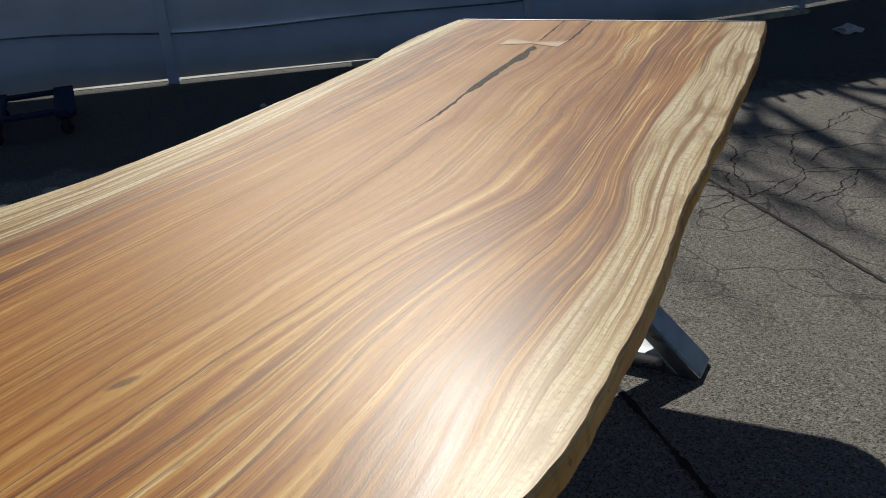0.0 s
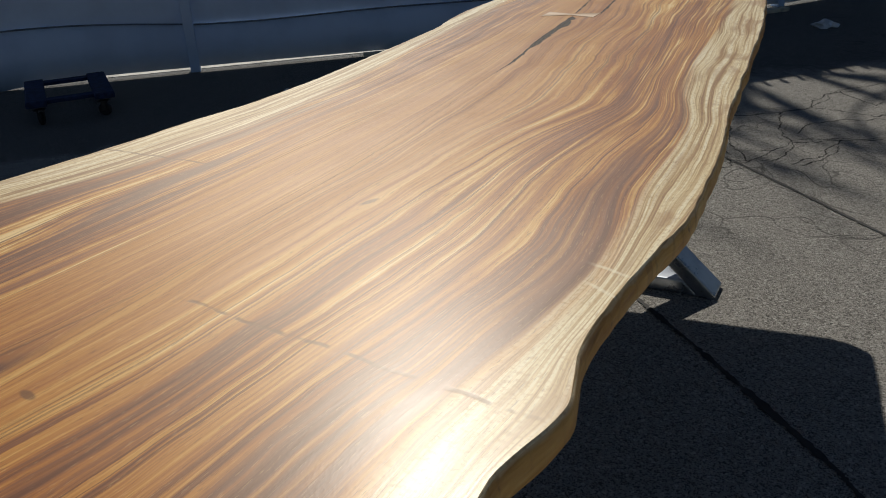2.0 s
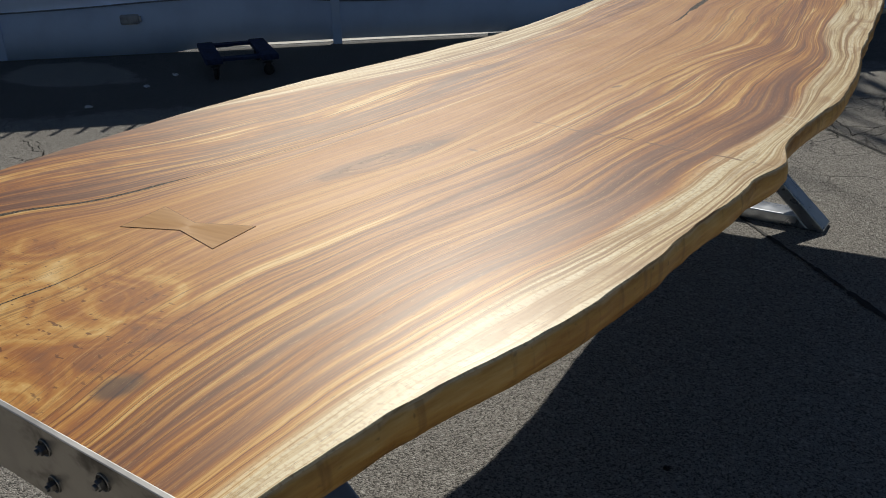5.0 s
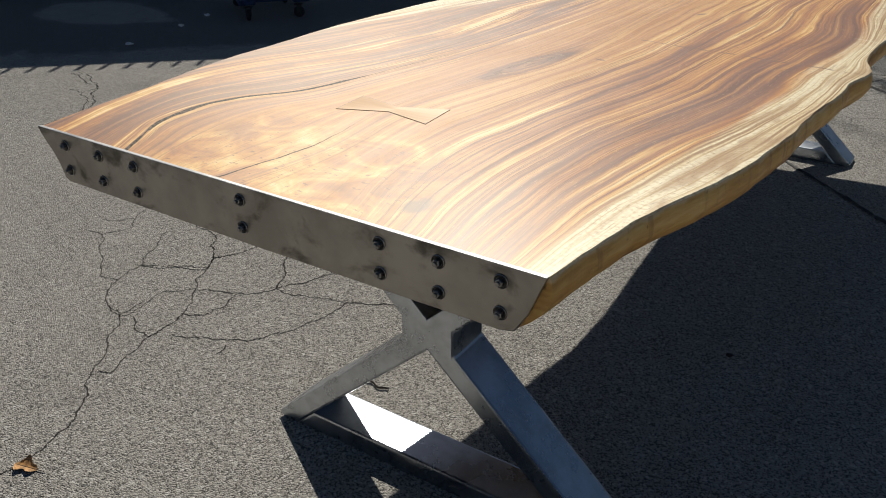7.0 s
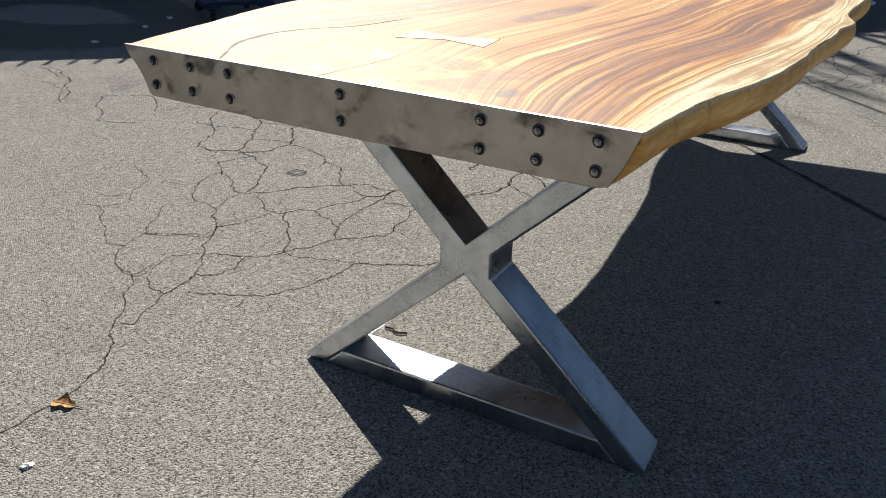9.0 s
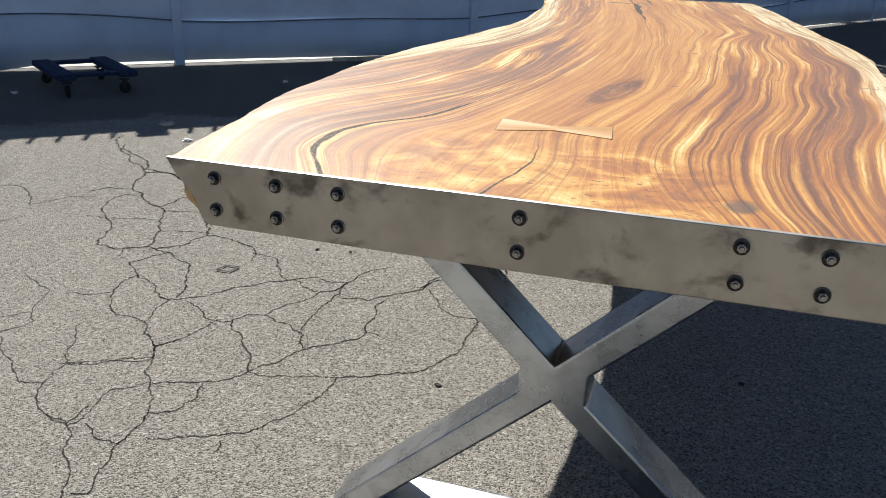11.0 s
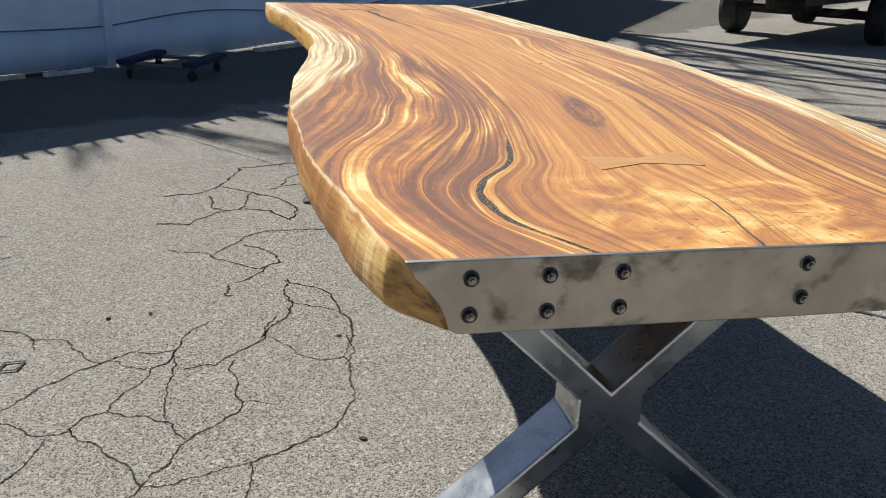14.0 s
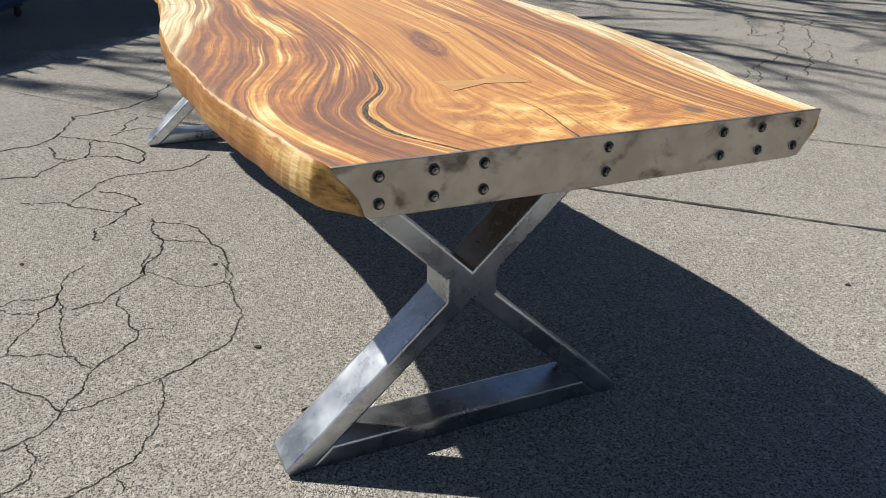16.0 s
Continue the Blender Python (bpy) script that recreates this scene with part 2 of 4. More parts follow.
        return ease(nt, calc(nt, "SUBTRACT", calc(nt, "ABSOLUTE", off), w), 0.0007, -0.0007)
    dark = calc(nt, "MAXIMUM", split(0.36, 0.0095, 0.0, 0.66, 0.42, 0.0), calc(nt, "MAXIMUM", split(0.55, 0.0026, 0.0, 0.30, 0.20, 0.0), split(0.549, 0.018, 1.85, 2.78, 0.05, 0.75)))
    dark = calc(nt, "MAXIMUM", dark, calc(nt, "MULTIPLY", split(0.362, 0.0022, 0.4, 1.05, 0.2), 0.8))
    dark = calc(nt, "MAXIMUM", dark, calc(nt, "MAXIMUM", split(0.545, 0.010, 2.84, 3.23, 0.02, 0.02), split(0.592, 0.0035, 2.84, 3.23, 0.02, 0.02)))
    dark = calc(nt, "MAXIMUM", dark, calc(nt, "MULTIPLY", split(0.55, 0.0010, 0.9, 2.1, 0.3), 0.55))
    col = blend(nt, dark, col, blend(nt, ease(nt, grainy(nt, at, 300.0, 2.0), 0.42, 0.62), (0.018, 0.016, 0.015), (0.15, 0.135, 0.12)))
    # pores
    pores = grainy(nt, combine(nt, calc(nt, "MULTIPLY", uw, 560.0), calc(nt, "MULTIPLY", v, 48.0)), 1.0, 3.0, 0.6)
    col = blend(nt, ease(nt, pores, 0.56, 0.70, 0.0, 0.5), col, (0.15, 0.06, 0.028))
    col = blend(nt, ease(nt, pores, 0.42, 0.32, 0.0, 0.18), col, (0.85, 0.60, 0.28))
    # satin finish: open grain glints, dense bands lie smoother
    rough = calc(nt, "ADD", calc(nt, "MULTIPLY", grainy(nt, at, 7.0, 3.0), 0.12), calc(nt, "ADD", 0.21, calc(nt, "MULTIPLY", c, 0.16)))
    rough = calc(nt, "ADD", rough, calc(nt, "MULTIPLY", dark, 0.2))
    put(nt, sh, Base_Color=col, Roughness=calc(nt, "ADD", 0.50, calc(nt, "MULTIPLY", b, 0.12)), Anisotropic=0.68, Tangent=node(nt, "Tangent", direction_type="UV_MAP", uv_map="grain").outputs[0],
        Specular_IOR_Level=calc(nt, "SUBTRACT", 0.46, calc(nt, "MULTIPLY", dark, 0.36)), Specular_Tint=(1.0, 0.81, 0.54, 1.0),
        Coat_Weight=calc(nt, "SUBTRACT", 0.47, calc(nt, "MULTIPLY", dark, 0.37)), Coat_Roughness=rough)
    fibre = grainy(nt, combine(nt, calc(nt, "MULTIPLY", uw, 900.0), calc(nt, "MULTIPLY", v, 260.0), 5.0), 1.0, 2.0)
    height = calc(nt, "ADD", calc(nt, "MULTIPLY", calc(nt, "ADD", pores, fine), -0.7), calc(nt, "MULTIPLY", fibre, 0.5))
    bump(nt, sh, calc(nt, "SUBTRACT", height, calc(nt, "MULTIPLY", cut, 0.5)), 0.09, 0.0012)
    return m


def wood_edge_material():
    m, nt, sh = material("live edge sapwood")
    at = node(nt, "TexCoord").outputs["Object"]
    p = node(nt, "SeparateXYZ", {0: at})
    along = combine(nt, calc(nt, "MULTIPLY", p.outputs[0], 6.0), calc(nt, "MULTIPLY", p.outputs[1], 2.2), calc(nt, "MULTIPLY", p.outputs[2], 16.0))
    broad, fine = grainy(nt, along, 1.6, 3.0, warp=0.6), grainy(nt, along, 11.0, 3.0)
    tone = calc(nt, "ADD", calc(nt, "MULTIPLY", broad, 0.7), calc(nt, "MULTIPLY", fine, 0.3))
    col = ramp(nt, tone, (0.30, (0.24, 0.10, 0.022)), (0.44, (0.47, 0.235, 0.055)), (0.56, (0.62, 0.37, 0.105)), (0.72, (0.74, 0.56, 0.25)))
    tan = calc(nt, "MULTIPLY", ease(nt, p.outputs[0], 0.0, -0.2), calc(nt, "MULTIPLY", ease(nt, p.outputs[1], 1.5, 0.9), ease(nt, p.outputs[1], 0.05, 0.14)))
    col = blend(nt, calc(nt, "MULTIPLY", tan, ease(nt, broad, 0.80, 0.50, 0.15, 0.9)), col, (0.31, 0.135, 0.046))
    specks = grainy(nt, at, 60.0, 2.0)
    col = blend(nt, ease(nt, specks, 0.66, 0.74, 0.0, 0.6), col, (0.10, 0.045, 0.018))
    rim = calc(nt, "ADD", p.outputs[2], calc(nt, "MULTIPLY", calc(nt, "SUBTRACT", grainy(nt, at, 35.0, 3.0), 0.5), 0.012))
    col = blend(nt, ease(nt, rim, 0.753, 0.757, 0.0, 0.75), col, (0.72, 0.56, 0.33))
    # the sawn corner: pale rings round a mottled golden face
    corner = ease(nt, p.outputs[0], -0.30, -0.33)
    back = calc(nt, "ADD", p.outputs[1], calc(nt, "MULTIPLY", calc(nt, "SUBTRACT", grainy(nt, at, 16.0, 3.0), 0.5), 0.05))
    ringy = calc(nt, "MULTIPLY", ease(nt, back, 0.15, 0.10), ease(nt, back, 0.045, 0.06))
    col = blend(nt, calc(nt, "MULTIPLY", calc(nt, "MULTIPLY", ringy, corner), ease(nt, grainy(nt, node(nt, "Mapping", {"Vector": at, "Scale": (4.0, 46.0, 6.0)}).outputs[0], 1.0, 2.0), 0.38, 0.60, 0.15, 0.8)), col, (0.72, 0.55, 0.28))
    mottle = ramp(nt, grainy(nt, node(nt, "Mapping", {"Vector": at, "Scale": (30.0, 30.0, 70.0)}).outputs[0], 1.0, 4.0, 0.65), (0.36, (0.13, 0.06, 0.018)), (0.48, (0.36, 0.195, 0.05)), (0.66, (0.50, 0.30, 0.09)))
    col = blend(nt, calc(nt, "MULTIPLY", ease(nt, back, 0.052, 0.040), corner), col, mottle)
    # sap runs down the rind in fine upright streaks
    runs = grainy(nt, node(nt, "Mapping", {"Vector": at, "Scale": (60.0, 60.0, 7.0)}).outputs[0], 1.0, 3.0, 0.6)
    col = blend(nt, ease(nt, runs, 0.54, 0.68, 0.0, 0.4), col, (0.22, 0.10, 0.032))
    put(nt, sh, Base_Color=col, Roughness=calc(nt, "ADD", 0.38, calc(nt, "MULTIPLY", fine, 0.2)), Specular_IOR_Level=0.4)
    bump(nt, sh, calc(nt, "ADD", calc(nt, "ADD", broad, fine), calc(nt, "MULTIPLY", runs, 0.6)), 0.4, 0.004)
    return m


def inlay_material(name, shade):
    m, nt, sh = material(name)
    at = node(nt, "TexCoord").outputs["Object"]
    along = node(nt, "Mapping", {"Vector": at, "Scale": (12.0, 160.0, 20.0)}).outputs[0]
    t = grainy(nt, along, 1.0, 3.0)
    col = ramp(nt, t, *((stop, tuple(shade * k for k in tone)) for stop, tone in ((0.3, (0.48, 0.25, 0.095)), (0.5, (0.55, 0.305, 0.12)), (0.7, (0.61, 0.355, 0.15)))))
    put(nt, sh, Base_Color=col, Roughness=0.55, Anisotropic=0.4, Specular_IOR_Level=0.45, Specular_Tint=(1.0, 0.76, 0.44, 1.0), Coat_Weight=0.55, Coat_Roughness=0.31)
    bump(nt, sh, t, 0.1, 0.0006)
    return m


def steel_material(name, base, rough, stain, tint=(1.0, 0.92, 0.82)):
    m, nt, sh = material(name)
    at = node(nt, "TexCoord").outputs["Object"]
    cloud, fine = grainy(nt, at, 9.0, 4.0, 0.6), grainy(nt, at, 70.0, 3.0)
    swirl = grainy(nt, node(nt, "Mapping", {"Vector": at, "Scale": (40.0, 90.0, 40.0)}).outputs[0], 1.0, 3.0, 0.6, 1.2)
    brush = grainy(nt, node(nt, "Mapping", {"Vector": at, "Scale": (30.0, 30.0, 400.0)}).outputs[0], 1.0, 2.0)
    lo, hi = tuple(base * 0.80 * k for k in tint), tuple(base * 1.12 * k for k in tint)
    col = blend(nt, ease(nt, cloud, 0.35, 0.65), lo, hi)
    smudge = ease(nt, grainy(nt, node(nt, "Mapping", {"Vector": at, "Scale": (0.9, 1.0, 1.1)}).outputs[0], 21.0, 4.0, 0.6, 0.3), 0.50, 0.72, 0.0, stain)
    col = blend(nt, smudge, col, (0.10, 0.088, 0.072))
    put(nt, sh, Base_Color=col, Metallic=1.0, Roughness=calc(nt, "ADD", calc(nt, "MULTIPLY", calc(nt, "SUBTRACT", cloud, 0.5), 0.25), calc(nt, "ADD", rough, calc(nt, "MULTIPLY", smudge, 0.2))))
    bump(nt, sh, calc(nt, "ADD", calc(nt, "ADD", brush, swirl), calc(nt, "MULTIPLY", fine, 0.5)), 0.10, 0.0010)
    return m


def plain_material(name, colour, rough, metal=0.0, vary=0.25, scale=12.0):
    m, nt, sh = material(name)
    at = node(nt, "TexCoord").outputs["Object"]
    t = grainy(nt, at, scale, 4.0, 0.6)
    lo, hi = tuple(c * (1 - vary) for c in colour), tuple(min(1.0, c * (1 + vary)) for c in colour)
    put(nt, sh, Base_Color=blend(nt, ease(nt, t, 0.35, 0.65), lo, hi), Roughness=rough, Metallic=metal)
    bump(nt, sh, grainy(nt, at, scale * 8, 3.0), 0.1, 0.002)
    return m


def asphalt_material():
    m, nt, sh = material("worn asphalt")
    at = node(nt, "TexCoord").outputs["Object"]
    stone = node(nt, "TexVoronoi", {"Vector": at, "Scale": 310.0, "Randomness": 1.0})
    stone2 = node(nt, "TexVoronoi", {"Vector": at, "Scale": 165.0, "Randomness": 1.0})
    tone = node(nt, "SeparateColor", {0: stone.outputs["Color"]}).outputs[0]
    tone2 = node(nt, "SeparateColor", {0: stone2.outputs["Color"]}).outputs[1]
    broad, mid, fine = grainy(nt, at, 0.7, 4.0, 0.6), grainy(nt, at, 6.0, 4.0, 0.6), grainy(nt, at, 320.0, 2.0)
    base = ramp(nt, calc(nt, "ADD", calc(nt, "MULTIPLY", broad, 0.6), calc(nt, "MULTIPLY", mid, 0.4)), (0.32, (0.298, 0.281, 0.252)), (0.5, (0.37, 0.348, 0.312)), (0.7, (0.428, 0.402, 0.360)))
    col = blend(nt, calc(nt, "MULTIPLY", ease(nt, tone, 0.35, 0.95), 0.85), base, (0.47, 0.445, 0.41))
    col = blend(nt, ease(nt, tone, 0.46, 0.08, 0.0, 0.82), col, (0.062, 0.060, 0.055))
    col = blend(nt, ease(nt, tone2, 0.90, 0.96, 0.0, 0.8), col, (0.60, 0.58, 0.54))
    pits = ease(nt, fine, 0.58, 0.70)
    col = blend(nt, calc(nt, "MULTIPLY", pits, 0.5), col, (0.04, 0.038, 0.035))
    # old oil and patches
    oil = ease(nt, grainy(nt, at, 0.9, 3.0, 0.55, 0.5), 0.62, 0.75, 0.0, 0.35)
    col = blend(nt, oil, col, (0.07, 0.068, 0.065))
    rust = ease(nt, grainy(nt, at, 2.3, 3.0, 0.6, 0.3), 0.70, 0.78, 0.0, 0.45)
    col = blend(nt, rust, col, (0.20, 0.135, 0.085))
    # darker ragged-rimmed asphalt by the fence, reaching out to deepen its shade in colour
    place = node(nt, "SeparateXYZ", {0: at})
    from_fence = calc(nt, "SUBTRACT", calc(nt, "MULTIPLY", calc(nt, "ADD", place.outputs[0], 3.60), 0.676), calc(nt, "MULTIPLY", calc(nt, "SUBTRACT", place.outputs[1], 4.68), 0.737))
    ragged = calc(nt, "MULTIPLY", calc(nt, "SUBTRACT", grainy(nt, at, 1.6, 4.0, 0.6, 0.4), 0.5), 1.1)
    fence_dark = ease(nt, calc(nt, "ADD", from_fence, ragged), 1.95, 1.75, 0.0, 0.55)
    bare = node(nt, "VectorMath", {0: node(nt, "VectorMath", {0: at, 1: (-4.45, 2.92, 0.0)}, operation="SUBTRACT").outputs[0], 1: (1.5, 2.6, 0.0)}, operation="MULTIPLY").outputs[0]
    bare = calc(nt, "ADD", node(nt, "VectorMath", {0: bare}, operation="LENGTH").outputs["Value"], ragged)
    fence_dark = calc(nt, "MULTIPLY", fence_dark, ease(nt, bare, 0.75, 0.95))
    col = blend(nt, fence_dark, col, (0.052, 0.050, 0.047))
    # hairline crazing that comes and goes
    warped = node(nt, "VectorMath", {0: at, 1: node(nt, "TexNoise", {"Vector": at, "Scale": 2.2, "Detail": 1.0}).outputs["Color"]}, operation="ADD").outputs[0]
    web = node(nt, "TexVoronoi", {"Vector": warped, "Scale": 3.1}, feature="DISTANCE_TO_EDGE").outputs["Distance"]
    there = ease(nt, grainy(nt, at, 0.42, 2.0), 0.44, 0.56)
    there = calc(nt, "MULTIPLY", there, ease(nt, node(nt, "SeparateXYZ", {0: at}).outputs[1], 2.4, 3.6))
    hair = calc(nt, "MULTIPLY", ease(nt, web, 0.018, 0.004), calc(nt, "MULTIPLY", there, 0.55))
    col = blend(nt, hair, col, (0.035, 0.033, 0.03))
    put(nt, sh, Base_Color=col, Roughness=0.82, Specular_IOR_Level=0.2, Diffuse_Roughness=0.4)
    height = calc(nt, "ADD", calc(nt, "MULTIPLY", stone.outputs["Distance"], -1.0), calc(nt, "ADD", calc(nt, "MULTIPLY", fine, 0.5), calc(nt, "MULTIPLY", hair, -2.0)))
    bump(nt, sh, height, 0.8, 0.004)
    return m


WOOD, EDGE = wood_top_material(), wood_edge_material()
INLAY, DARK_INLAY = inlay_material("inlay wood", 1.0), inlay_material("brown inlay wood", 0.62)
PLATE = steel_material("brushed plate steel", 0.35, 0.40, 0.8, (1.0, 0.94, 0.86))
TUBE = steel_material("ground tube steel", 0.50, 0.28, 0.18, (0.91, 0.97, 1.06))
LIP = steel_material("paler upward steel edge", 0.38, 0.5, 0.1, (1.0, 1.0, 1.0))
BOLT = plain_material("blackened bolt steel", (0.30, 0.29, 0.28), 0.38, 1.0)
BOLT_SEAT = plain_material("dark bolt seat steel", (0.035, 0.034, 0.033), 0.5, 0.6)
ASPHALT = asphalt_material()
GLUE = plain_material("dark glue line", (0.12, 0.055, 0.028), 0.5)
UNDERSIDE = plain_material("dark underside wood", (0.085, 0.062, 0.044), 0.85, 0.0, 0.3, 8.0)
CRACK = plain_material("crack grit", (0.022, 0.020, 0.018), 0.95)
SEAM = plain_material("sealed seam tar", (0.035, 0.034, 0.033), 0.85)
VINYL = plain_material("pale blue fence sheet", (0.58, 0.72, 0.95), 0.5, 0.0, 0.07, 2.0)
CABLE = plain_material("dark blue cord", (0.14, 0.17, 0.24), 0.6)
KERB = plain_material("pale concrete", (0.52, 0.49, 0.42), 0.85, 0.0, 0.2, 5.0)
BLUE = plain_material("blue dolly carpet", (0.014, 0.030, 0.09), 0.85, 0.0, 0.3, 30.0)
DARKWOOD = plain_material("weathered dark board", (0.07, 0.06, 0.05), 0.8)
RUBBER = plain_material("black rubber", (0.02, 0.02, 0.021), 0.75)
BARK = plain_material("grey bark", (0.12, 0.10, 0.085), 0.9)
PAINT = plain_material("dark vehicle paint", (0.03, 0.032, 0.036), 0.3)
CHASSIS = plain_material("dusty underbody", (0.045, 0.042, 0.04), 0.7)
RIM = plain_material("grey wheel rim", (0.3, 0.3, 0.31), 0.4, 0.8)
GLASS = plain_material("dark glass", (0.01, 0.012, 0.014), 0.08)
BOXGREY = plain_material("grey plastic box", (0.32, 0.34, 0.37), 0.5)
PALEPLASTIC = plain_material("white plastic film", (0.8, 0.8, 0.8), 0.5)
LEAF = plain_material("dry brown leaf", (0.42, 0.22, 0.075), 0.7, 0.0, 0.4, 60.0)
TWIG = plain_material("dark twig", (0.05, 0.038, 0.03), 0.85)
PALEWOOD = plain_material("pale timber", (0.62, 0.55, 0.42), 0.7)
GREEN = plain_material("grey green bar", (0.10, 0.13, 0.10), 0.6)


# ---- mesh helpers ----
def mesh_of(name, bm, mat, smooth=False):
    me = bpy.data.meshes.new(name)
    bm.normal_update()
    bm.to_mesh(me)
    bm.free()
    for mt in (mat if isinstance(mat, (list, tuple)) else [mat]):
        me.materials.append(mt)
    for f in me.polygons:
        f.use_smooth = smooth
    return me


def part(name, bm, mat, parent=None, label="", smooth=False, at=None):
    ob = new(name, mesh_of(name, bm, mat, smooth))
    if at is not None:
        ob.matrix_basis = at
    if parent:
        ob.parent = parent
    if label:
        ob["label"] = label
    return ob


def thing(name, label, category, group="", kind="", at=None):
    ob = tagged(new(name), label, category, group, kind)
    if at is not None:
        ob.matrix_basis = at
    return ob


def box(bm, lo, hi, bevel=0.0, m=None):
    """A box between two corners, with rounded edges."""
    size = [h - l for l, h in zip(lo, hi)]
    mid = [(h + l) / 2 for l, h in zip(lo, hi)]
    made = bmesh.ops.create_cube(bm, size=1.0, matrix=(m or Matrix()) @ Matrix.Translation(mid) @ Matrix.Diagonal((*size, 1)))
    if bevel:
        edges = list({e for v in made["verts"] for e in v.link_edges})
        bmesh.ops.bevel(bm, geom=edges, offset=bevel, segments=2, profile=0.6, affect="EDGES")
    return bm


def prism(bm, outline, axis_lo, axis_hi, bevel=0.0):
    """An outline in x and z, drawn out from y axis_lo to axis_hi."""
    front = [bm.verts.new((x, axis_lo, z)) for x, z in outline]
    back = [bm.verts.new((x, axis_hi, z)) for x, z in outline]
    n = len(outline)
    faces = [bm.faces.new(front), bm.faces.new(back[::-1])]
    for i in range(n):
        faces.append(bm.faces.new((front[i], back[i], back[(i + 1) % n], front[(i + 1) % n])))
    bmesh.ops.recalc_face_normals(bm, faces=faces)
    if bevel:
        bmesh.ops.bevel(bm, geom=list({e for f in faces for e in f.edges}), offset=bevel, segments=2, profile=0.6, affect="EDGES")
    return bm


def turned(bm, profile, n=20, m=None):
    """A profile of (radius, height) turned about z."""
    m = m or Matrix()
    rings = [[bm.verts.new(m @ Vector((r * math.cos(2 * math.pi * k / n), r * math.sin(2 * math.pi * k / n), h))) for k in range(n)] for r, h in profile]
    for a, b in zip(rings, rings[1:]):
        for k in range(n):
            bm.faces.new((a[k], a[(k + 1) % n], b[(k + 1) % n], b[k]))
    bm.faces.new(rings[0][::-1])
    bm.faces.new(rings[-1])
    return bm


def curve_through(knots):
    """A smooth function through knots (place, value)."""
    xs, ys = [k[0] for k in knots], [k[1] for k in knots]
    n = len(xs)
    slope = [0.0] * n
    for i in range(n):
        a, b = max(i - 1, 0), min(i + 1, n - 1)
        slope[i] = (ys[b] - ys[a]) / (xs[b] - xs[a])

    def f(t):
        if t <= xs[0]:
            return ys[0]
        if t >= xs[-1]:
            return ys[-1]
        i = max(k for k in range(n) if xs[k] <= t)
        h = xs[i + 1] - xs[i]
        s = (t - xs[i]) / h
        return (ys[i] * (2 * s**3 - 3 * s**2 + 1) + slope[i] * h * (s**3 - 2 * s**2 + s) + ys[i + 1] * (3 * s**2 - 2 * s**3) + slope[i + 1] * h * (s**3 - s**2))

    return f


# ---- the table ----
TOP, UNDER, LONG = 0.76, 0.692, 3.195
left_edge = curve_through([(0, -0.395), (0.1, -0.407), (0.2, -0.424), (0.33, -0.447), (0.5, -0.461), (0.75, -0.466), (1.0, -0.455), (1.3, -0.416), (1.5, -0.398), (1.68, -0.378), (1.85, -0.378), (2.2, -0.402), (2.55, -0.433), (2.82, -0.484), (3.2, -0.505)])
right_edge = curve_through([(0, 0.398), (0.08, 0.408), (0.19, 0.426), (0.325, 0.464), (0.51, 0.492), (0.6, 0.497), (0.7, 0.508), (0.77, 0.514), (0.85, 0.518), (0.93, 0.534), (1.02, 0.518), (1.13, 0.517), (1.25, 0.525), (1.35, 0.534), (1.5, 0.531), (1.69, 0.515), (1.9, 0.489), (2.14, 0.47), (2.37, 0.449), (2.67, 0.426), (2.8, 0.41), (3.2, 0.361)])
line_a = curve_through([(0, -0.29), (0.1, -0.325), (0.2, -0.344), (0.28, -0.335), (0.42, -0.28), (0.55, -0.225), (0.8, -0.185), (1.1, -0.18), (1.4, -0.174), (1.86, -0.176), (2.4, -0.21), (3.2, -0.30)])
line_b = curve_through([(0, -0.208), (0.05, -0.238), (0.11, -0.272), (0.19, -0.279), (0.25, -0.262), (0.33, -0.207), (0.42, -0.18), (0.52, -0.16), (0.75, -0.122), (1.0, -0.107), (1.2, -0.10), (2.0, -0.10), (2.8, -0.20), (3.2, -0.25)])
line_c = curve_through([(0, -0.046), (0.16, -0.02), (0.32, -0.036), (0.5, -0.01), (0.75, 0.03), (1.1, 0.038), (1.4, 0.036), (1.7, 0.012), (1.97, -0.018), (2.13, -0.032), (2.39, -0.073), (2.74, -0.113), (3.2, -0.19)])
line_d = curve_through([(0, 0.165), (0.1, 0.13), (0.24, 0.112), (0.45, 0.135), (0.67, 0.17), (0.94, 0.20), (1.25, 0.21), (1.48, 0.222), (1.7, 0.26), (1.84, 0.285), (2.0, 0.275), (2.23, 0.244), (2.65, 0.175), (3.2, 0.10)])
line_e = curve_through([(0, 0.345), (0.17, 0.34), (0.27, 0.35), (0.43, 0.378), (0.63, 0.42), (0.75, 0.44), (0.89, 0.451), (1.02, 0.468), (1.2, 0.482), (1.44, 0.455), (1.71, 0.443), (1.82, 0.426), (1.97, 0.39), (2.2, 0.361), (2.48, 0.337), (3.2, 0.268)])
sap_left = curve_through([(0, -0.44), (0.4, -0.48), (0.72, -0.47), (1.07, -0.37), (1.3, -0.295), (1.7, -0.278), (2.06, -0.322), (2.5, -0.385), (3.2, -0.465)])
sap_right = curve_through([(0, 0.372), (0.2, 0.375), (0.43, 0.40), (0.63, 0.425), (0.75, 0.444), (0.89, 0.451), (1.02, 0.471), (1.2, 0.484), (1.44, 0.457), (1.71, 0.443), (1.82, 0.426), (1.97, 0.39), (2.2, 0.361), (2.48, 0.337), (3.2, 0.268)])
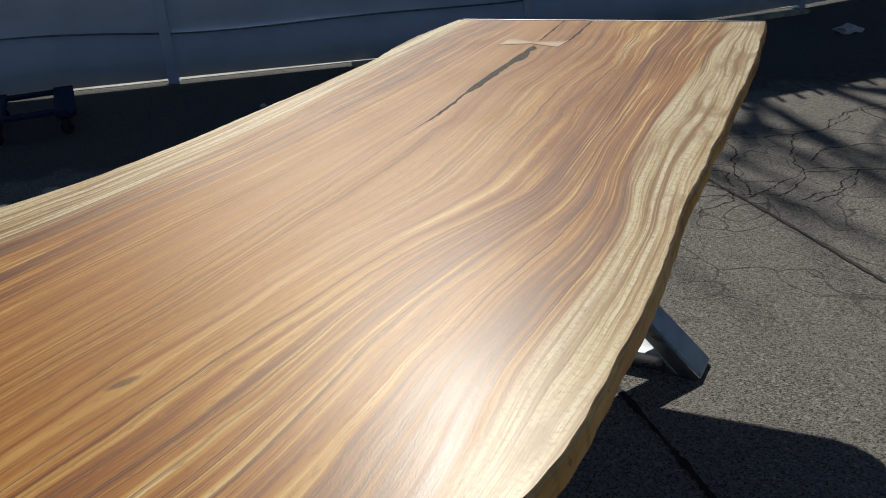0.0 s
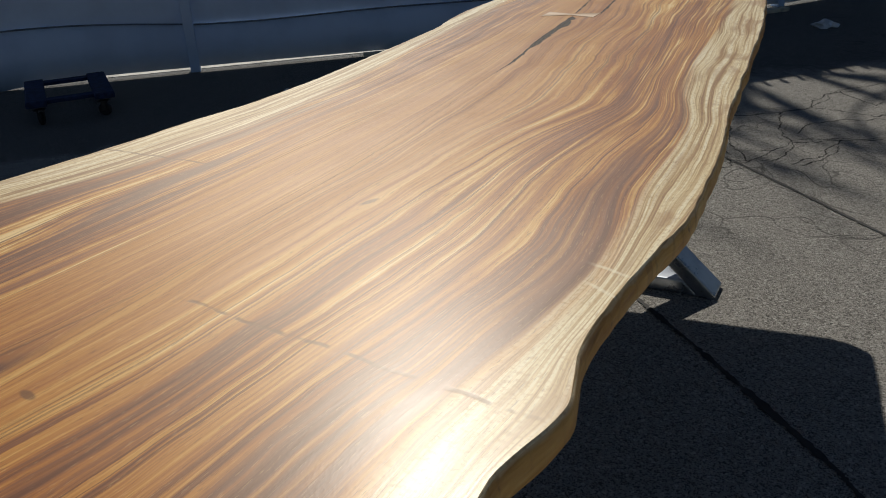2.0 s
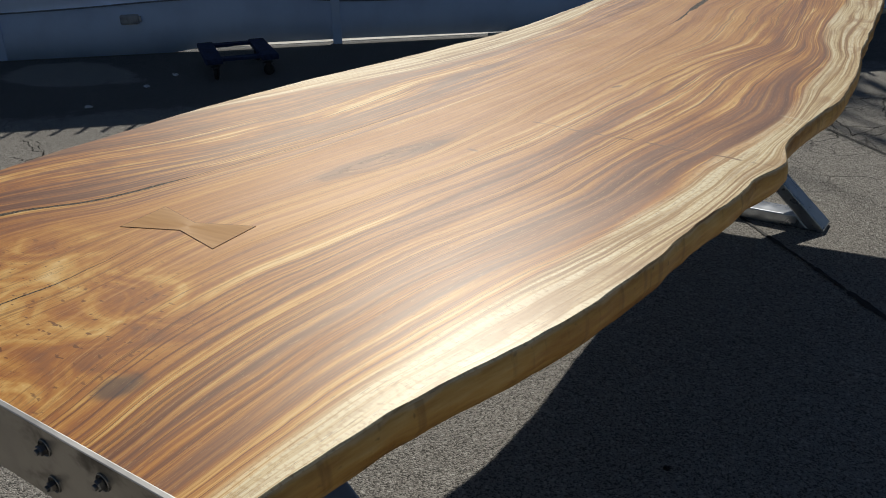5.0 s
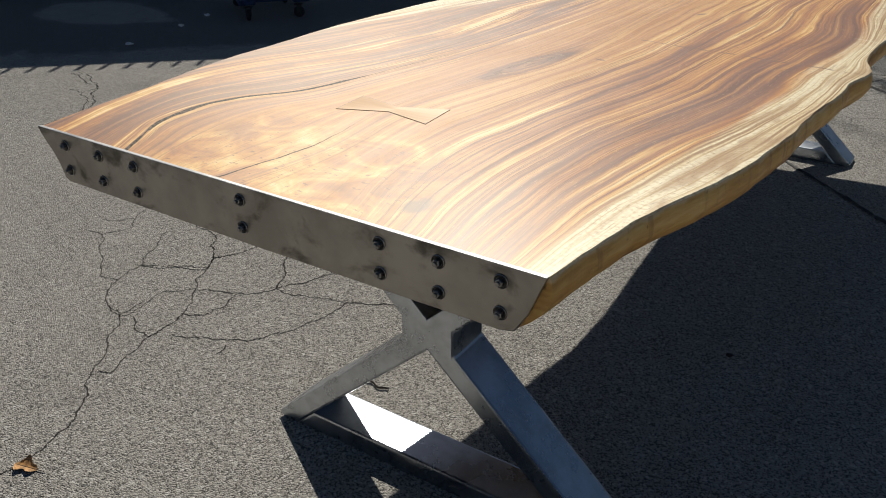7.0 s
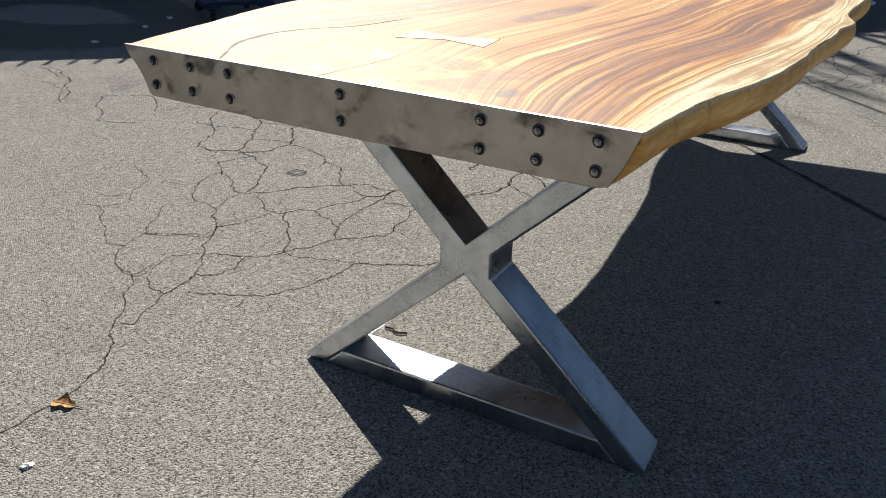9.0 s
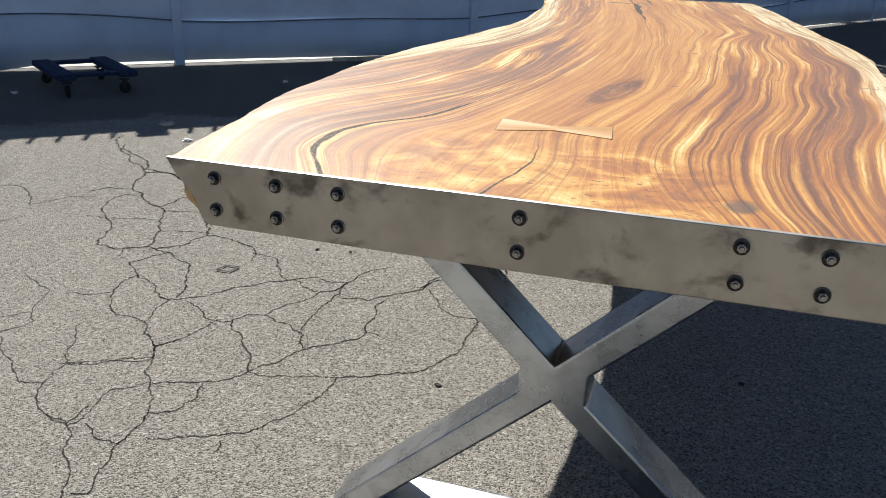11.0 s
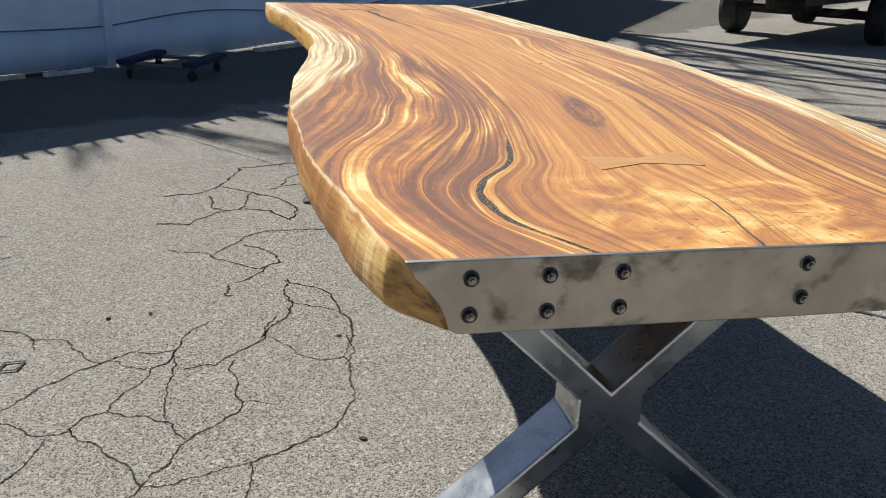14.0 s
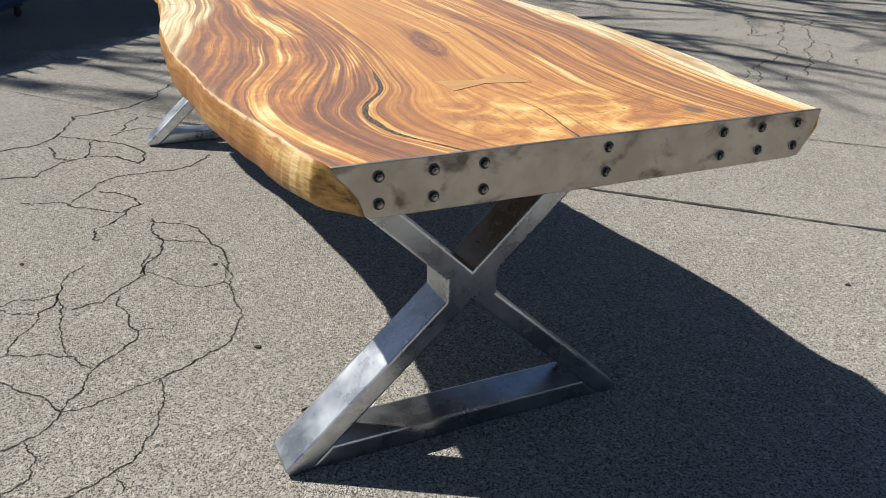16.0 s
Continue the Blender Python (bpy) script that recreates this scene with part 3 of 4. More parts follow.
line_z = curve_through([(0, -0.50), (0.3, -0.56), (0.5, -0.53), (0.72, -0.47), (1.07, -0.39), (1.3, -0.335), (1.7, -0.312), (2.06, -0.335), (2.5, -0.39), (3.2, -0.465)])
LEVELS = (0.0, 0.12, 0.26, 0.36, 0.55, 0.70, 0.90, 1.0)


def grain_at(x, y):
    """Where x lies between the growth lines at y, which part round the two knots."""
    for kx, ky, lean, wide, tall, push in ((0.020, 0.68, 0.17, 0.05, 0.15, 0.022), (0.142, 1.26, 0.1, 0.02, 0.04, 0.006)):
        d = x - kx - lean * (y - ky)
        x -= push * math.tanh(d / (wide * 0.3)) * math.exp(-((d / wide) ** 2) - ((y - ky) / tall) ** 2)
    z = line_z(y)
    at = [z - 0.14, z, line_a(y), line_b(y), line_c(y), line_d(y), line_e(y), right_edge(y) + 0.01]
    return float(np.interp(x, at, LEVELS))


def far_end(x):
    """The far saw cut is a little out of square."""
    return LONG - 0.10 * (0.36 - x) / 0.86


def build_slab(parent):
    bm = bmesh.new()
    grain, sap = bm.loops.layers.uv.new("grain"), bm.loops.layers.uv.new("sap")
    rows, across = 330, 120
    # how far out and how far down the live edge goes, from the top's rim to the underside
    side_r = [(-0.0018, 0.0), (0.0002, 0.0022), (0.003, 0.014), (0.003, 0.027), (-0.006, 0.043), (-0.020, 0.057), (-0.034, TOP - UNDER)]
    side_l = [(-0.0006, 0.0), (0.0001, 0.0009), (0.001, 0.016), (0.001, 0.034), (0.0, 0.052), (-0.002, 0.060), (-0.014, TOP - UNDER)]
    grid, info = [], {}
    for j in range(rows + 1):
        v = j / rows
        row = []
        y0 = 0.006 + v * (LONG - 0.012)
        nl = 0.005 * noise.noise((0.0, y0 * 7, 1.7)) + 0.0022 * noise.noise((0.0, y0 * 26, 5.0))
        nr = 0.004 * noise.noise((3.0, y0 * 8, 0.7)) + 0.0022 * noise.noise((3.0, y0 * 28, 2.0))
        fade = min(1.0, y0 / 0.08)
        xl, xr = left_edge(y0) + nl * fade, right_edge(y0) + nr * fade
        swell = min(1.0, max(0.0, (y0 - 0.01) / 0.12)) * (0.65 + 0.7 * noise.noise((4.0, y0 * 4, 2.0)))
        belly = float(np.interp(y0, (0.0, 0.12, 0.6, 1.0, 1.4, 3.2), (0.018, 0.019, 0.011, 0.005, 0.003, 0.004)))
        low = 0.010 * noise.noise((7.0, y0 * 3, 0.0))

        def add(x, z):
            y = y0 - (LONG - far_end(x)) * v**3
            vert = bm.verts.new((x, y, z))
            info[vert] = (x, y)
            row.append(vert)

        for out, down in side_l[::-1]:
            k = 1.0 if down < 0.004 else 1.0 + low * 40 * fade
            live = xl - out * k - belly * swell * float(np.interp(down, (0.0, 0.016, 0.034, 0.054, 0.068), (0.0, 0.42, 0.8, 1.0, 0.75)))
            # the corner is cut back to the end plate
            cut = float(np.interp(down, (0.0, 0.014, 0.028, 0.042, 0.056, 0.068), (-0.393, -0.385, -0.372, -0.362, -0.356, -0.351)))
            add(cut + (live - cut) * min(1.0, y0 / 0.045), TOP - down)
        for i in range(1, across):
            x = xl + 0.0025 + (xr - xl - 0.005) * i / across
            add(x, TOP)
        for out, down in side_r:
            k = 1.0 if down < 0.004 else 1.0 + low * 40 * fade
            add(xr + out * k, TOP - down)
        grid.append(row)
    nside = len(side_l)
    for j in range(rows):
        for i in range(len(grid[0]) - 1):
            f = bm.faces.new((grid[j][i], grid[j][i + 1], grid[j + 1][i + 1], grid[j + 1][i]))
            f.material_index = 0 if nside - 2 <= i < nside + across else 1
            f.smooth = True
            for lp in f.loops:
                x, y = info[lp.vert]
                lp[grain].uv = (grain_at(x, y), y)
                lp[sap].uv = (x - sap_left(y), sap_right(y) - x)
        # the underside is coloured darker so that the legs mirror it dark
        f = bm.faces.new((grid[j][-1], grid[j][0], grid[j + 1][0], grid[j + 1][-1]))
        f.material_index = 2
    for row in (grid[0], grid[-1][::-1]):
        f = bm.faces.new(row)
        f.material_index = 1
    me = bpy.data.meshes.new("tabletop")
    bm.to_mesh(me)
    bm.free()
    me.set_sharp_from_angle(angle=radians(38))
    me.materials.append(WOOD)
    me.materials.append(EDGE)
    me.materials.append(UNDERSIDE)
    ob = new("tabletop", me)
    ob.parent = parent
    ob["label"] = "thick figured hardwood slab with pale live edges"
    return ob


def bolt_mesh():
    bm = bmesh.new()
    turned(bm, [(0.0068, 0.0), (0.0068, 0.0008)], 20)
    dark = len(bm.faces)
    # a raised rim round the seat, coloured dark like a shaded recess, then the hexagon
    n = 20
    rim = [[bm.verts.new((r * math.cos(2 * math.pi * k / n), r * math.sin(2 * math.pi * k / n), h)) for k in range(n)] for r, h in ((0.0080, 0.0), (0.0079, 0.0012), (0.0073, 0.0016), (0.0067, 0.0006))]
    for p, q in zip(rim, rim[1:]):
        for k in range(n):
            bm.faces.new((p[k], p[(k + 1) % n], q[(k + 1) % n], q[k]))
    turned(bm, [(0.0044, 0.0006), (0.0048, 0.0012), (0.0048, 0.0052), (0.0041, 0.0062)], 6)
    turned(bm, [(0.0026, 0.0060), (0.0026, 0.0080), (0.0022, 0.0086)], 12)
    bm.faces.ensure_lookup_table()
    for f in bm.faces[dark:]:
        f.material_index = 1
    return mesh_of("bolt", bm, [BOLT_SEAT, BOLT])


def build_plate(parent, outline, y, outward, bolts, label):
    bm = bmesh.new()
    prism(bm, outline, -0.003, 0.003, 0.0012)
    bm.normal_update()
    # faces that point up take the paler, rougher lip steel
    for f in bm.faces:
        f.material_index = 1 if f.normal.z > 0.3 else 0
    plate = part("end_plate", bm, [PLATE, LIP], parent, label, at=pose(0, y, 0))
    for n, (bx, bz) in enumerate(bolts):
        ob = new("bolt", BOLT_MESH)
        ob.parent = plate
        ob.matrix_basis = pose(bx, 0.003 * outward, bz, 90 if outward < 0 else -90, 0, 0) @ pose(0, 0, 0, 0, 0, 17 * n)
    return plate


def build_leg(parent, y):
    """A crossed frame of flat tube on a foot bar, its front face at y."""
    leg = new("leg_frame")
    leg.parent = parent
    leg["label"] = "crossed steel tube leg frame with a foot bar"
    leg.matrix_basis = pose(0, y, 0)
    deep, zc, t = 0.098, 0.346, 0.032
    slope_lo, slope_hi = 0.915, 0.955
    foot, top_z = 0.392, UNDER - 0.006
    x_in = (zc - t) / slope_lo
    x_to, x_ti = 0.055 + (top_z - zc - 0.023) / slope_hi, (top_z - zc - t) / slope_hi
    half = [(0.0, zc - t), (x_in, 0.0), (foot - 0.012, 0.0), (foot - 0.001, 0.012), (0.055, zc - 0.026), (0.055, zc + 0.023), (x_to, top_z), (x_ti, top_z), (0.0, zc + t)]
    bm = bmesh.new()
    prism(bm, half + [(-x, z) for x, z in half[-2:0:-1]], 0.0, deep, 0.005)
    part("cross_frame", bm, TUBE, leg)
    bm = bmesh.new()
    zb = 0.046
    xi = (zc - t - zb) / slope_lo
    xo = (zc - t - 0.002) / slope_lo
    prism(bm, [(-xi, zb), (xi, zb), (xo, 0.002), (-xo, 0.002)], 0.002, deep - 0.002, 0.005)
    part("foot_bar", bm, TUBE, leg)
    bm = bmesh.new()
    box(bm, (-0.405, 0.0, UNDER - 0.006), (0.405, deep, UNDER), 0.001)
    part("mounting_plate", bm, TUBE, leg)
    return leg


def build_inlay(parent, x, y, turn, half, wide, waist, mat):
    bm = bmesh.new()
    ring = [(-half, -wide), (0, -waist), (half, -wide), (half, wide), (0, waist), (-half, wide)]
    inner = [(a - math.copysign(0.0008, a) if a else a, b - math.copysign(0.0008 if a else 0.0006, b)) for a, b in ring]
    lo = [bm.verts.new((a, b, -0.02)) for a, b in ring]
    rim = [bm.verts.new((a, b, 0.0)) for a, b in ring]
    hi = [bm.verts.new((a, b, 0.0)) for a, b in inner]
    for q in ((0, 1, 4, 5), (1, 2, 3, 4)):
        bm.faces.new([hi[k] for k in q])
    for k in range(6):
        n = (k + 1) % 6
        bm.faces.new((lo[k], lo[n], rim[n], rim[k]))
        bm.faces.new((rim[k], rim[n], hi[n], hi[k])).material_index = 1
    part("butterfly_inlay", bm, [mat, GLUE], parent, "butterfly key of plain brown wood", at=pose(x, y, TOP + 0.0008, 0, 0, turn))


table = thing("dining_table", "long live-edge hardwood slab table on crossed steel legs", "table")
build_slab(table)
BOLT_MESH = bolt_mesh()
near_outline = [(-0.394, TOP + 0.0018), (-0.385, 0.746), (-0.372, 0.732), (-0.362, 0.718), (-0.356, 0.704), (-0.353, 0.694), (-0.345, 0.6895), (0.0, 0.6875), (0.350, 0.6885), (0.366, 0.692), (0.380, 0.715), (0.398, TOP + 0.0018)]
bolts = [(x, z) for x in (-0.335, -0.262, -0.191, 0.0, 0.204, 0.278, 0.350) for z in (0.744, 0.7085)]
build_plate(table, near_outline, 0.003, -1, bolts, "smudged steel end plate with two rows of hex bolts")
far_outline = [(-0.500, TOP + 0.0018), (-0.485, 0.725), (-0.46, 0.69), (0.30, 0.689), (0.335, 0.712), (0.361, TOP + 0.0018)]
far = build_plate(table, far_outline, 0.0, 1, [(x, z) for x in (-0.42, -0.34, -0.26, -0.06, 0.14, 0.22, 0.29) for z in (0.744, 0.7085)], "steel end plate on the far saw cut")
far.matrix_basis = pose(0.36, LONG - 0.003, 0, 0, 0, math.degrees(math.atan(0.10 / 0.86))) @ pose(-0.36, 0, 0)
build_leg(table, 0.377)
build_leg(table, 2.60)
build_inlay(table, -0.024, 0.333, 5, 0.076, 0.037, 0.013, INLAY)
build_inlay(table, -0.132, 2.80, 2, 0.080, 0.042, 0.012, DARK_INLAY)

# ---- the ground ----
bm = bmesh.new()
bmesh.ops.create_grid(bm, x_segments=40, y_segments=40, size=150)
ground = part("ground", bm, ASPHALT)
tagged(ground, "worn grey asphalt yard with crazed cracks", "ground", kind="structure")


def ribbon(bm, pts, wide, jitter, z):
    """A thin uneven band along a way through pts."""
    way = [Vector((*p, z)) for p in pts]
    for step in range(6):
        out = [way[0]]
        for a, b in zip(way, way[1:]):
            d = b - a
            off = (random.random() - 0.5) * jitter * d.length
            out += [(a + b) / 2 + Vector((-d.y, d.x, 0)).normalized() * off, b]
        way = out
    last = None
    n = len(way)
    way = [p + Vector((random.uniform(-1, 1), random.uniform(-1, 1), 0)) * wide * jitter for p in way]
    for k, p in enumerate(way):
        d = (way[min(k + 1, n - 1)] - way[max(k - 1, 0)]).normalized()
        w = wide * max(0.34, 0.55 + 0.7 * noise.noise((k * 0.11, wide * 900, pts[0][0] * 7)) + 0.7 * (random.random() - 0.4)) * (0.35 if k in (0, n - 1) else 1.0) / 2
        side = Vector((-d.y, d.x, 0)) * w
        pair = (bm.verts.new(p + side), bm.verts.new(p - side))
        if last:
            bm.faces.new((last[0], last[1], pair[1], pair[0]))
        last = pair


crack_bm = bmesh.new()


def crack(pts, wide=0.0052):
    far = sum(p[1] for p in pts) / len(pts)
    ribbon(crack_bm, pts, wide * float(np.interp(far, (0.7, 1.3, 2.0, 3.0), (0.85, 1.2, 2.1, 2.7))), 0.26, 0.0008)


crack([(-0.32, 1.43), (-0.34, 1.25), (-0.33, 1.15), (-0.33, 1.04), (-0.36, 0.98), (-0.4, 0.91), (-0.48, 0.87), (-0.5, 0.85), (-0.57, 0.82)])
crack([(-0.57, 0.82), (-0.57, 0.75), (-0.59, 0.67), (-0.63, 0.59), (-0.66, 0.54), (-0.7, 0.52), (-0.76, 0.49), (-0.84, 0.46)])
crack([(-0.57, 0.82), (-0.66, 0.79), (-0.78, 0.77)])
crack([(-0.78, 0.77), (-0.8, 0.73), (-0.86, 0.69), (-0.91, 0.67), (-0.96, 0.64)])
crack([(-0.78, 0.77), (-0.81, 0.84), (-0.89, 0.93), (-0.95, 0.98), (-0.96, 1.0), (-0.94, 1.04), (-0.89, 1.06)])
crack([(-1.15, 1.08), (-1.08, 1.16), (-1.01, 1.24), (-0.95, 1.29), (-0.93, 1.31), (-0.88, 1.35), (-0.77, 1.34), (-0.76, 1.41), (-0.69, 1.51)])
crack([(-0.89, 1.06), (-0.87, 1.13), (-0.82, 1.25), (-0.78, 1.28), (-0.77, 1.34)])
crack([(-0.82, 1.25), (-0.93, 1.31)], 0.0044)
crack([(-0.77, 1.34), (-0.76, 1.27), (-0.76, 1.21), (-0.77, 1.14), (-0.76, 1.01)], 0.0044)
crack([(-0.74, 1.24), (-0.66, 1.25), (-0.59, 1.33), (-0.54, 1.38), (-0.54, 1.42), (-0.51, 1.52)])
crack([(-0.55, 1.4), (-0.46, 1.28), (-0.4, 1.24), (-0.34, 1.25)], 0.0044)
crack([(-0.62, 1.27), (-0.63, 1.22), (-0.61, 1.11), (-0.59, 1.06), (-0.61, 1.01), (-0.66, 0.96), (-0.71, 0.91), (-0.73, 0.84), (-0.78, 0.77)])
crack([(-0.89, 1.06), (-0.8, 1.03), (-0.74, 0.99), (-0.71, 0.92)])
crack([(-0.6, 1.06), (-0.52, 1.04)], 0.0044)
crack([(-0.95, 0.99), (-1.01, 0.98), (-1.07, 1.02), (-1.14, 1.06)])
crack([(-1.0, 0.97), (-1.01, 0.9), (-1.03, 0.85), (-1.05, 0.82), (-1.06, 0.8)])
crack([(-1.06, 0.8), (-1.02, 0.73), (-0.96, 0.64), (-0.9, 0.55), (-0.88, 0.5), (-0.88, 0.45)])
crack([(-1.06, 0.8), (-1.03, 0.74), (-1.1, 0.71), (-1.15, 0.67), (-1.22, 0.65)])
crack([(-0.97, 0.65), (-1.03, 0.59), (-1.02, 0.53), (-1.01, 0.47), (-1.02, 0.44), (-1.09, 0.46)], 0.0044)
crack([(-0.9, 0.54), (-0.84, 0.57), (-0.83, 0.63), (-0.85, 0.69)])
crack([(-1.15, 1.08), (-1.2, 1.05), (-1.23, 1.06), (-1.37, 1.15), (-1.38, 1.17)])
crack([(-1.19, 1.06), (-1.19, 1.0), (-1.17, 0.91), (-1.13, 0.85), (-1.08, 0.82), (-1.06, 0.8)])
crack([(-1.17, 0.91), (-1.27, 0.92), (-1.31, 0.95), (-1.37, 1.04), (-1.39, 1.1), (-1.38, 1.17)])
crack([(-1.38, 1.17), (-1.47, 1.24), (-1.44, 1.29), (-1.4, 1.36), (-1.49, 1.38), (-1.56, 1.34), (-1.53, 1.27)])
crack([(-1.4, 1.36), (-1.31, 1.31), (-1.26, 1.25), (-1.2, 1.15), (-1.18, 1.07)])
crack([(-1.48, 1.36), (-1.4, 1.43), (-1.38, 1.54)])
crack([(-1.38, 1.54), (-1.27, 1.53), (-1.2, 1.51), (-1.12, 1.39)])
crack([(-1.15, 1.45), (-1.06, 1.44), (-1.0, 1.36), (-0.94, 1.29)], 0.0044)
crack([(-1.38, 1.54), (-1.46, 1.66), (-1.51, 1.75), (-1.54, 1.82), (-1.62, 1.86), (-1.68, 1.91)])
crack([(-1.68, 1.91), (-1.69, 1.81), (-1.71, 1.74), (-1.76, 1.75), (-1.85, 1.83), (-1.94, 1.89), (-2.04, 1.87), (-2.07, 1.8)])
crack([(-1.71, 1.74), (-1.65, 1.68), (-1.58, 1.55), (-1.5, 1.38)])
crack([(-1.67, 1.7), (-1.51, 1.75)], 0.0044)
crack([(-1.56, 1.51), (-1.39, 1.56)], 0.0044)
crack([(-1.68, 1.91), (-1.79, 2.05), (-1.88, 2.11), (-1.96, 2.14), (-2.04, 2.11), (-2.12, 2.19), (-2.3, 2.33), (-2.42, 2.47)])
crack([(-2.04, 2.11), (-1.94, 1.89)])
crack([(-1.91, 2.15), (-1.83, 2.29), (-1.74, 2.34), (-1.55, 2.26), (-1.41, 2.29)], 0.0044)
crack([(-1.62, 1.86), (-1.58, 1.9), (-1.6, 2.08), (-1.53, 2.12), (-1.55, 2.26)], 0.0044)
crack([(-1.53, 2.12), (-1.48, 2.04), (-1.36, 2.08)], 0.0044)
crack([(-2.04, 2.58), (-1.87, 2.87), (-1.88, 3.15)], 0.0044)
crack([(-1.92, 1.71), (-1.84, 1.6), (-1.75, 1.52), (-1.69, 1.41), (-1.66, 1.33), (-1.59, 1.32), (-1.5, 1.38)])
crack([(-1.92, 1.71), (-1.92, 1.82), (-1.85, 1.83)], 0.0044)
crack([(-1.89, 1.56), (-1.75, 1.58), (-1.61, 1.61)], 0.0044)
crack([(-1.48, 0.99), (-1.4, 1.01), (-1.37, 1.04)], 0.0044)
crack([(-0.73, -0.15), (-0.72, -0.11), (-0.72, -0.04), (-0.71, -0.02), (-0.73, 0.05), (-0.74, 0.1), (-0.77, 0.14), (-0.8, 0.19), (-0.86, 0.24), (-0.89, 0.29), (-0.97, 0.37), (-1.03, 0.45)])
crack([(-0.86, 0.26), (-0.83, 0.27), (-0.86, 0.34), (-0.88, 0.42), (-0.88, 0.45)])
crack([(-1.03, 0.45), (-1.12, 0.47), (-1.19, 0.56), (-1.25, 0.55), (-1.38, 0.64), (-1.48, 0.72)])
crack([(-1.54, 0.71), (-1.48, 0.72), (-1.44, 0.81), (-1.51, 0.89), (-1.55, 0.99), (-1.7, 1.06)], 0.0044)
crack([(-1.57, 0.79), (-1.49, 0.85)], 0.0044)
crack([(-1.03, 0.45), (-1.03, 0.52)])
crack([(-0.99, 0.46), (-0.93, 0.42), (-0.88, 0.42)])
crack([(-1.19, 0.56), (-1.21, 0.66), (-1.26, 0.75), (-1.32, 0.84)], 0.0044)
crack([(-1.21, 0.66), (-1.03, 0.75)], 0.0044)
crack([(-0.68, 0.46), (-0.69, 0.5)], 0.0044)
crack([(-0.34, 1.21), (-0.3, 1.39), (-0.3, 1.47), (-0.33, 1.58), (-0.34, 1.66), (-0.39, 1.72), (-0.48, 1.78)])
crack([(-0.47, 1.8), (-0.48, 1.68), (-0.46, 1.61), (-0.47, 1.56), (-0.51, 1.47), (-0.55, 1.39)])
crack([(-0.95, 2.73), (-0.81, 2.77), (-0.72, 2.92), (-0.66, 3.17), (-0.53, 3.21), (-0.4, 3.25), (-0.27, 3.4), (-0.16, 3.67)])
crack([(-0.72, 2.87), (-0.59, 2.77), (-0.51, 2.7), (-0.43, 2.57), (-0.42, 2.45), (-0.45, 2.39), (-0.52, 2.51), (-0.69, 2.52)])
crack([(-0.69, 2.52), (-0.74, 2.56), (-0.78, 2.74)], 0.0044)
crack([(-0.59, 2.77), (-0.62, 2.58), (-0.64, 2.53)], 0.0044)
crack([(-0.94, 2.38), (-0.82, 2.36), (-0.69, 2.52)])
crack([(-0.71, 2.04), (-0.61, 2.21), (-0.5, 2.27), (-0.43, 2.27), (-0.33, 2.26), (-0.22, 2.34), (-0.17, 2.41)], 0.0044)
crack([(-0.87, 2.1), (-0.73, 2.05), (-0.64, 1.95), (-0.55, 1.89), (-0.49, 1.94), (-0.52, 2.04), (-0.61, 2.12)], 0.0044)
crack([(-0.64, 1.68), (-0.66, 1.69), (-0.65, 1.78), (-0.57, 1.84), (-0.53, 1.91)], 0.0044)
crack([(-0.52, 2.81), (-0.4, 2.88), (-0.2, 2.85)], 0.0044)
crack([(-0.47, 2.87), (-0.38, 3.07)], 0.0044)
crack([(-0.48, 1.64), (-0.41, 1.58), (-0.34, 1.54)], 0.0044)
crack([(-3.26, 1.83), (-2.94, 1.76), (-2.64, 1.48), (-2.51, 1.60)])
crack([(0.10, 3.82), (0.27, 3.88), (0.40, 4.26), (0.69, 4.37), (1.1, 4.6)], 0.0034)
crack([(0.04, 4.59), (0.29, 4.72), (0.48, 5.17), (0.64, 5.33)], 0.0034)
crack([(0.27, 3.88), (0.15, 4.17), (0.04, 4.59)], 0.0034)
crack([(0.44, 3.92), (0.53, 4.04), (0.60, 4.34)], 0.0034)
crack([(0.40, 4.26), (0.29, 4.72)], 0.0034)
crack([(0.13, 3.66), (0.22, 3.82), (0.18, 3.93), (0.06, 3.97)], 0.0034)
crack([(0.20, 3.89), (0.36, 3.93), (0.41, 4.23), (0.51, 4.27), (0.65, 4.35), (0.88, 4.44)], 0.0034)
crack([(0.48, 3.91), (0.55, 4.03), (0.60, 4.24)], 0.0034)
crack([(0.21, 4.03), (0.34, 4.08)], 0.0034)
crack([(0.17, 4.80), (0.33, 4.78), (0.43, 4.86), (0.58, 4.83), (0.73, 4.78), (0.86, 4.90)], 0.0034)
crack([(0.41, 4.38), (0.45, 4.57), (0.59, 4.69), (0.66, 4.68), (0.80, 4.77)], 0.0034)
crack([(0.53, 5.27), (0.64, 5.09), (0.72, 4.99), (0.86, 5.17)], 0.0034)
crack([(0.43, 4.86), (0.46, 5.16), (0.54, 5.29), (0.85, 5.57)], 0.0034)
crack([(0.07, 4.13), (0.14, 4.12), (0.19, 3.97)], 0.0034)
crack([(0.73, 4.78), (0.79, 4.95)], 0.0034)
crack([(-2.54, 2.62), (-2.33, 2.38), (-2.07, 2.15), (-1.97, 2.13)], 0.0055)
crack([(-3.24, 1.86), (-3.07, 1.81), (-2.9, 1.73), (-2.9, 1.64), (-2.71, 1.52), (-2.6, 1.45)], 0.0044)
crack([(-2.55, 1.62), (-2.37, 1.47), (-2.25, 1.35), (-2.08, 1.44)], 0.0044)
crack([(-2.55, 1.62), (-2.36, 1.75), (-2.16, 1.58), (-2.09, 1.72), (-2.0, 1.76)], 0.0044)
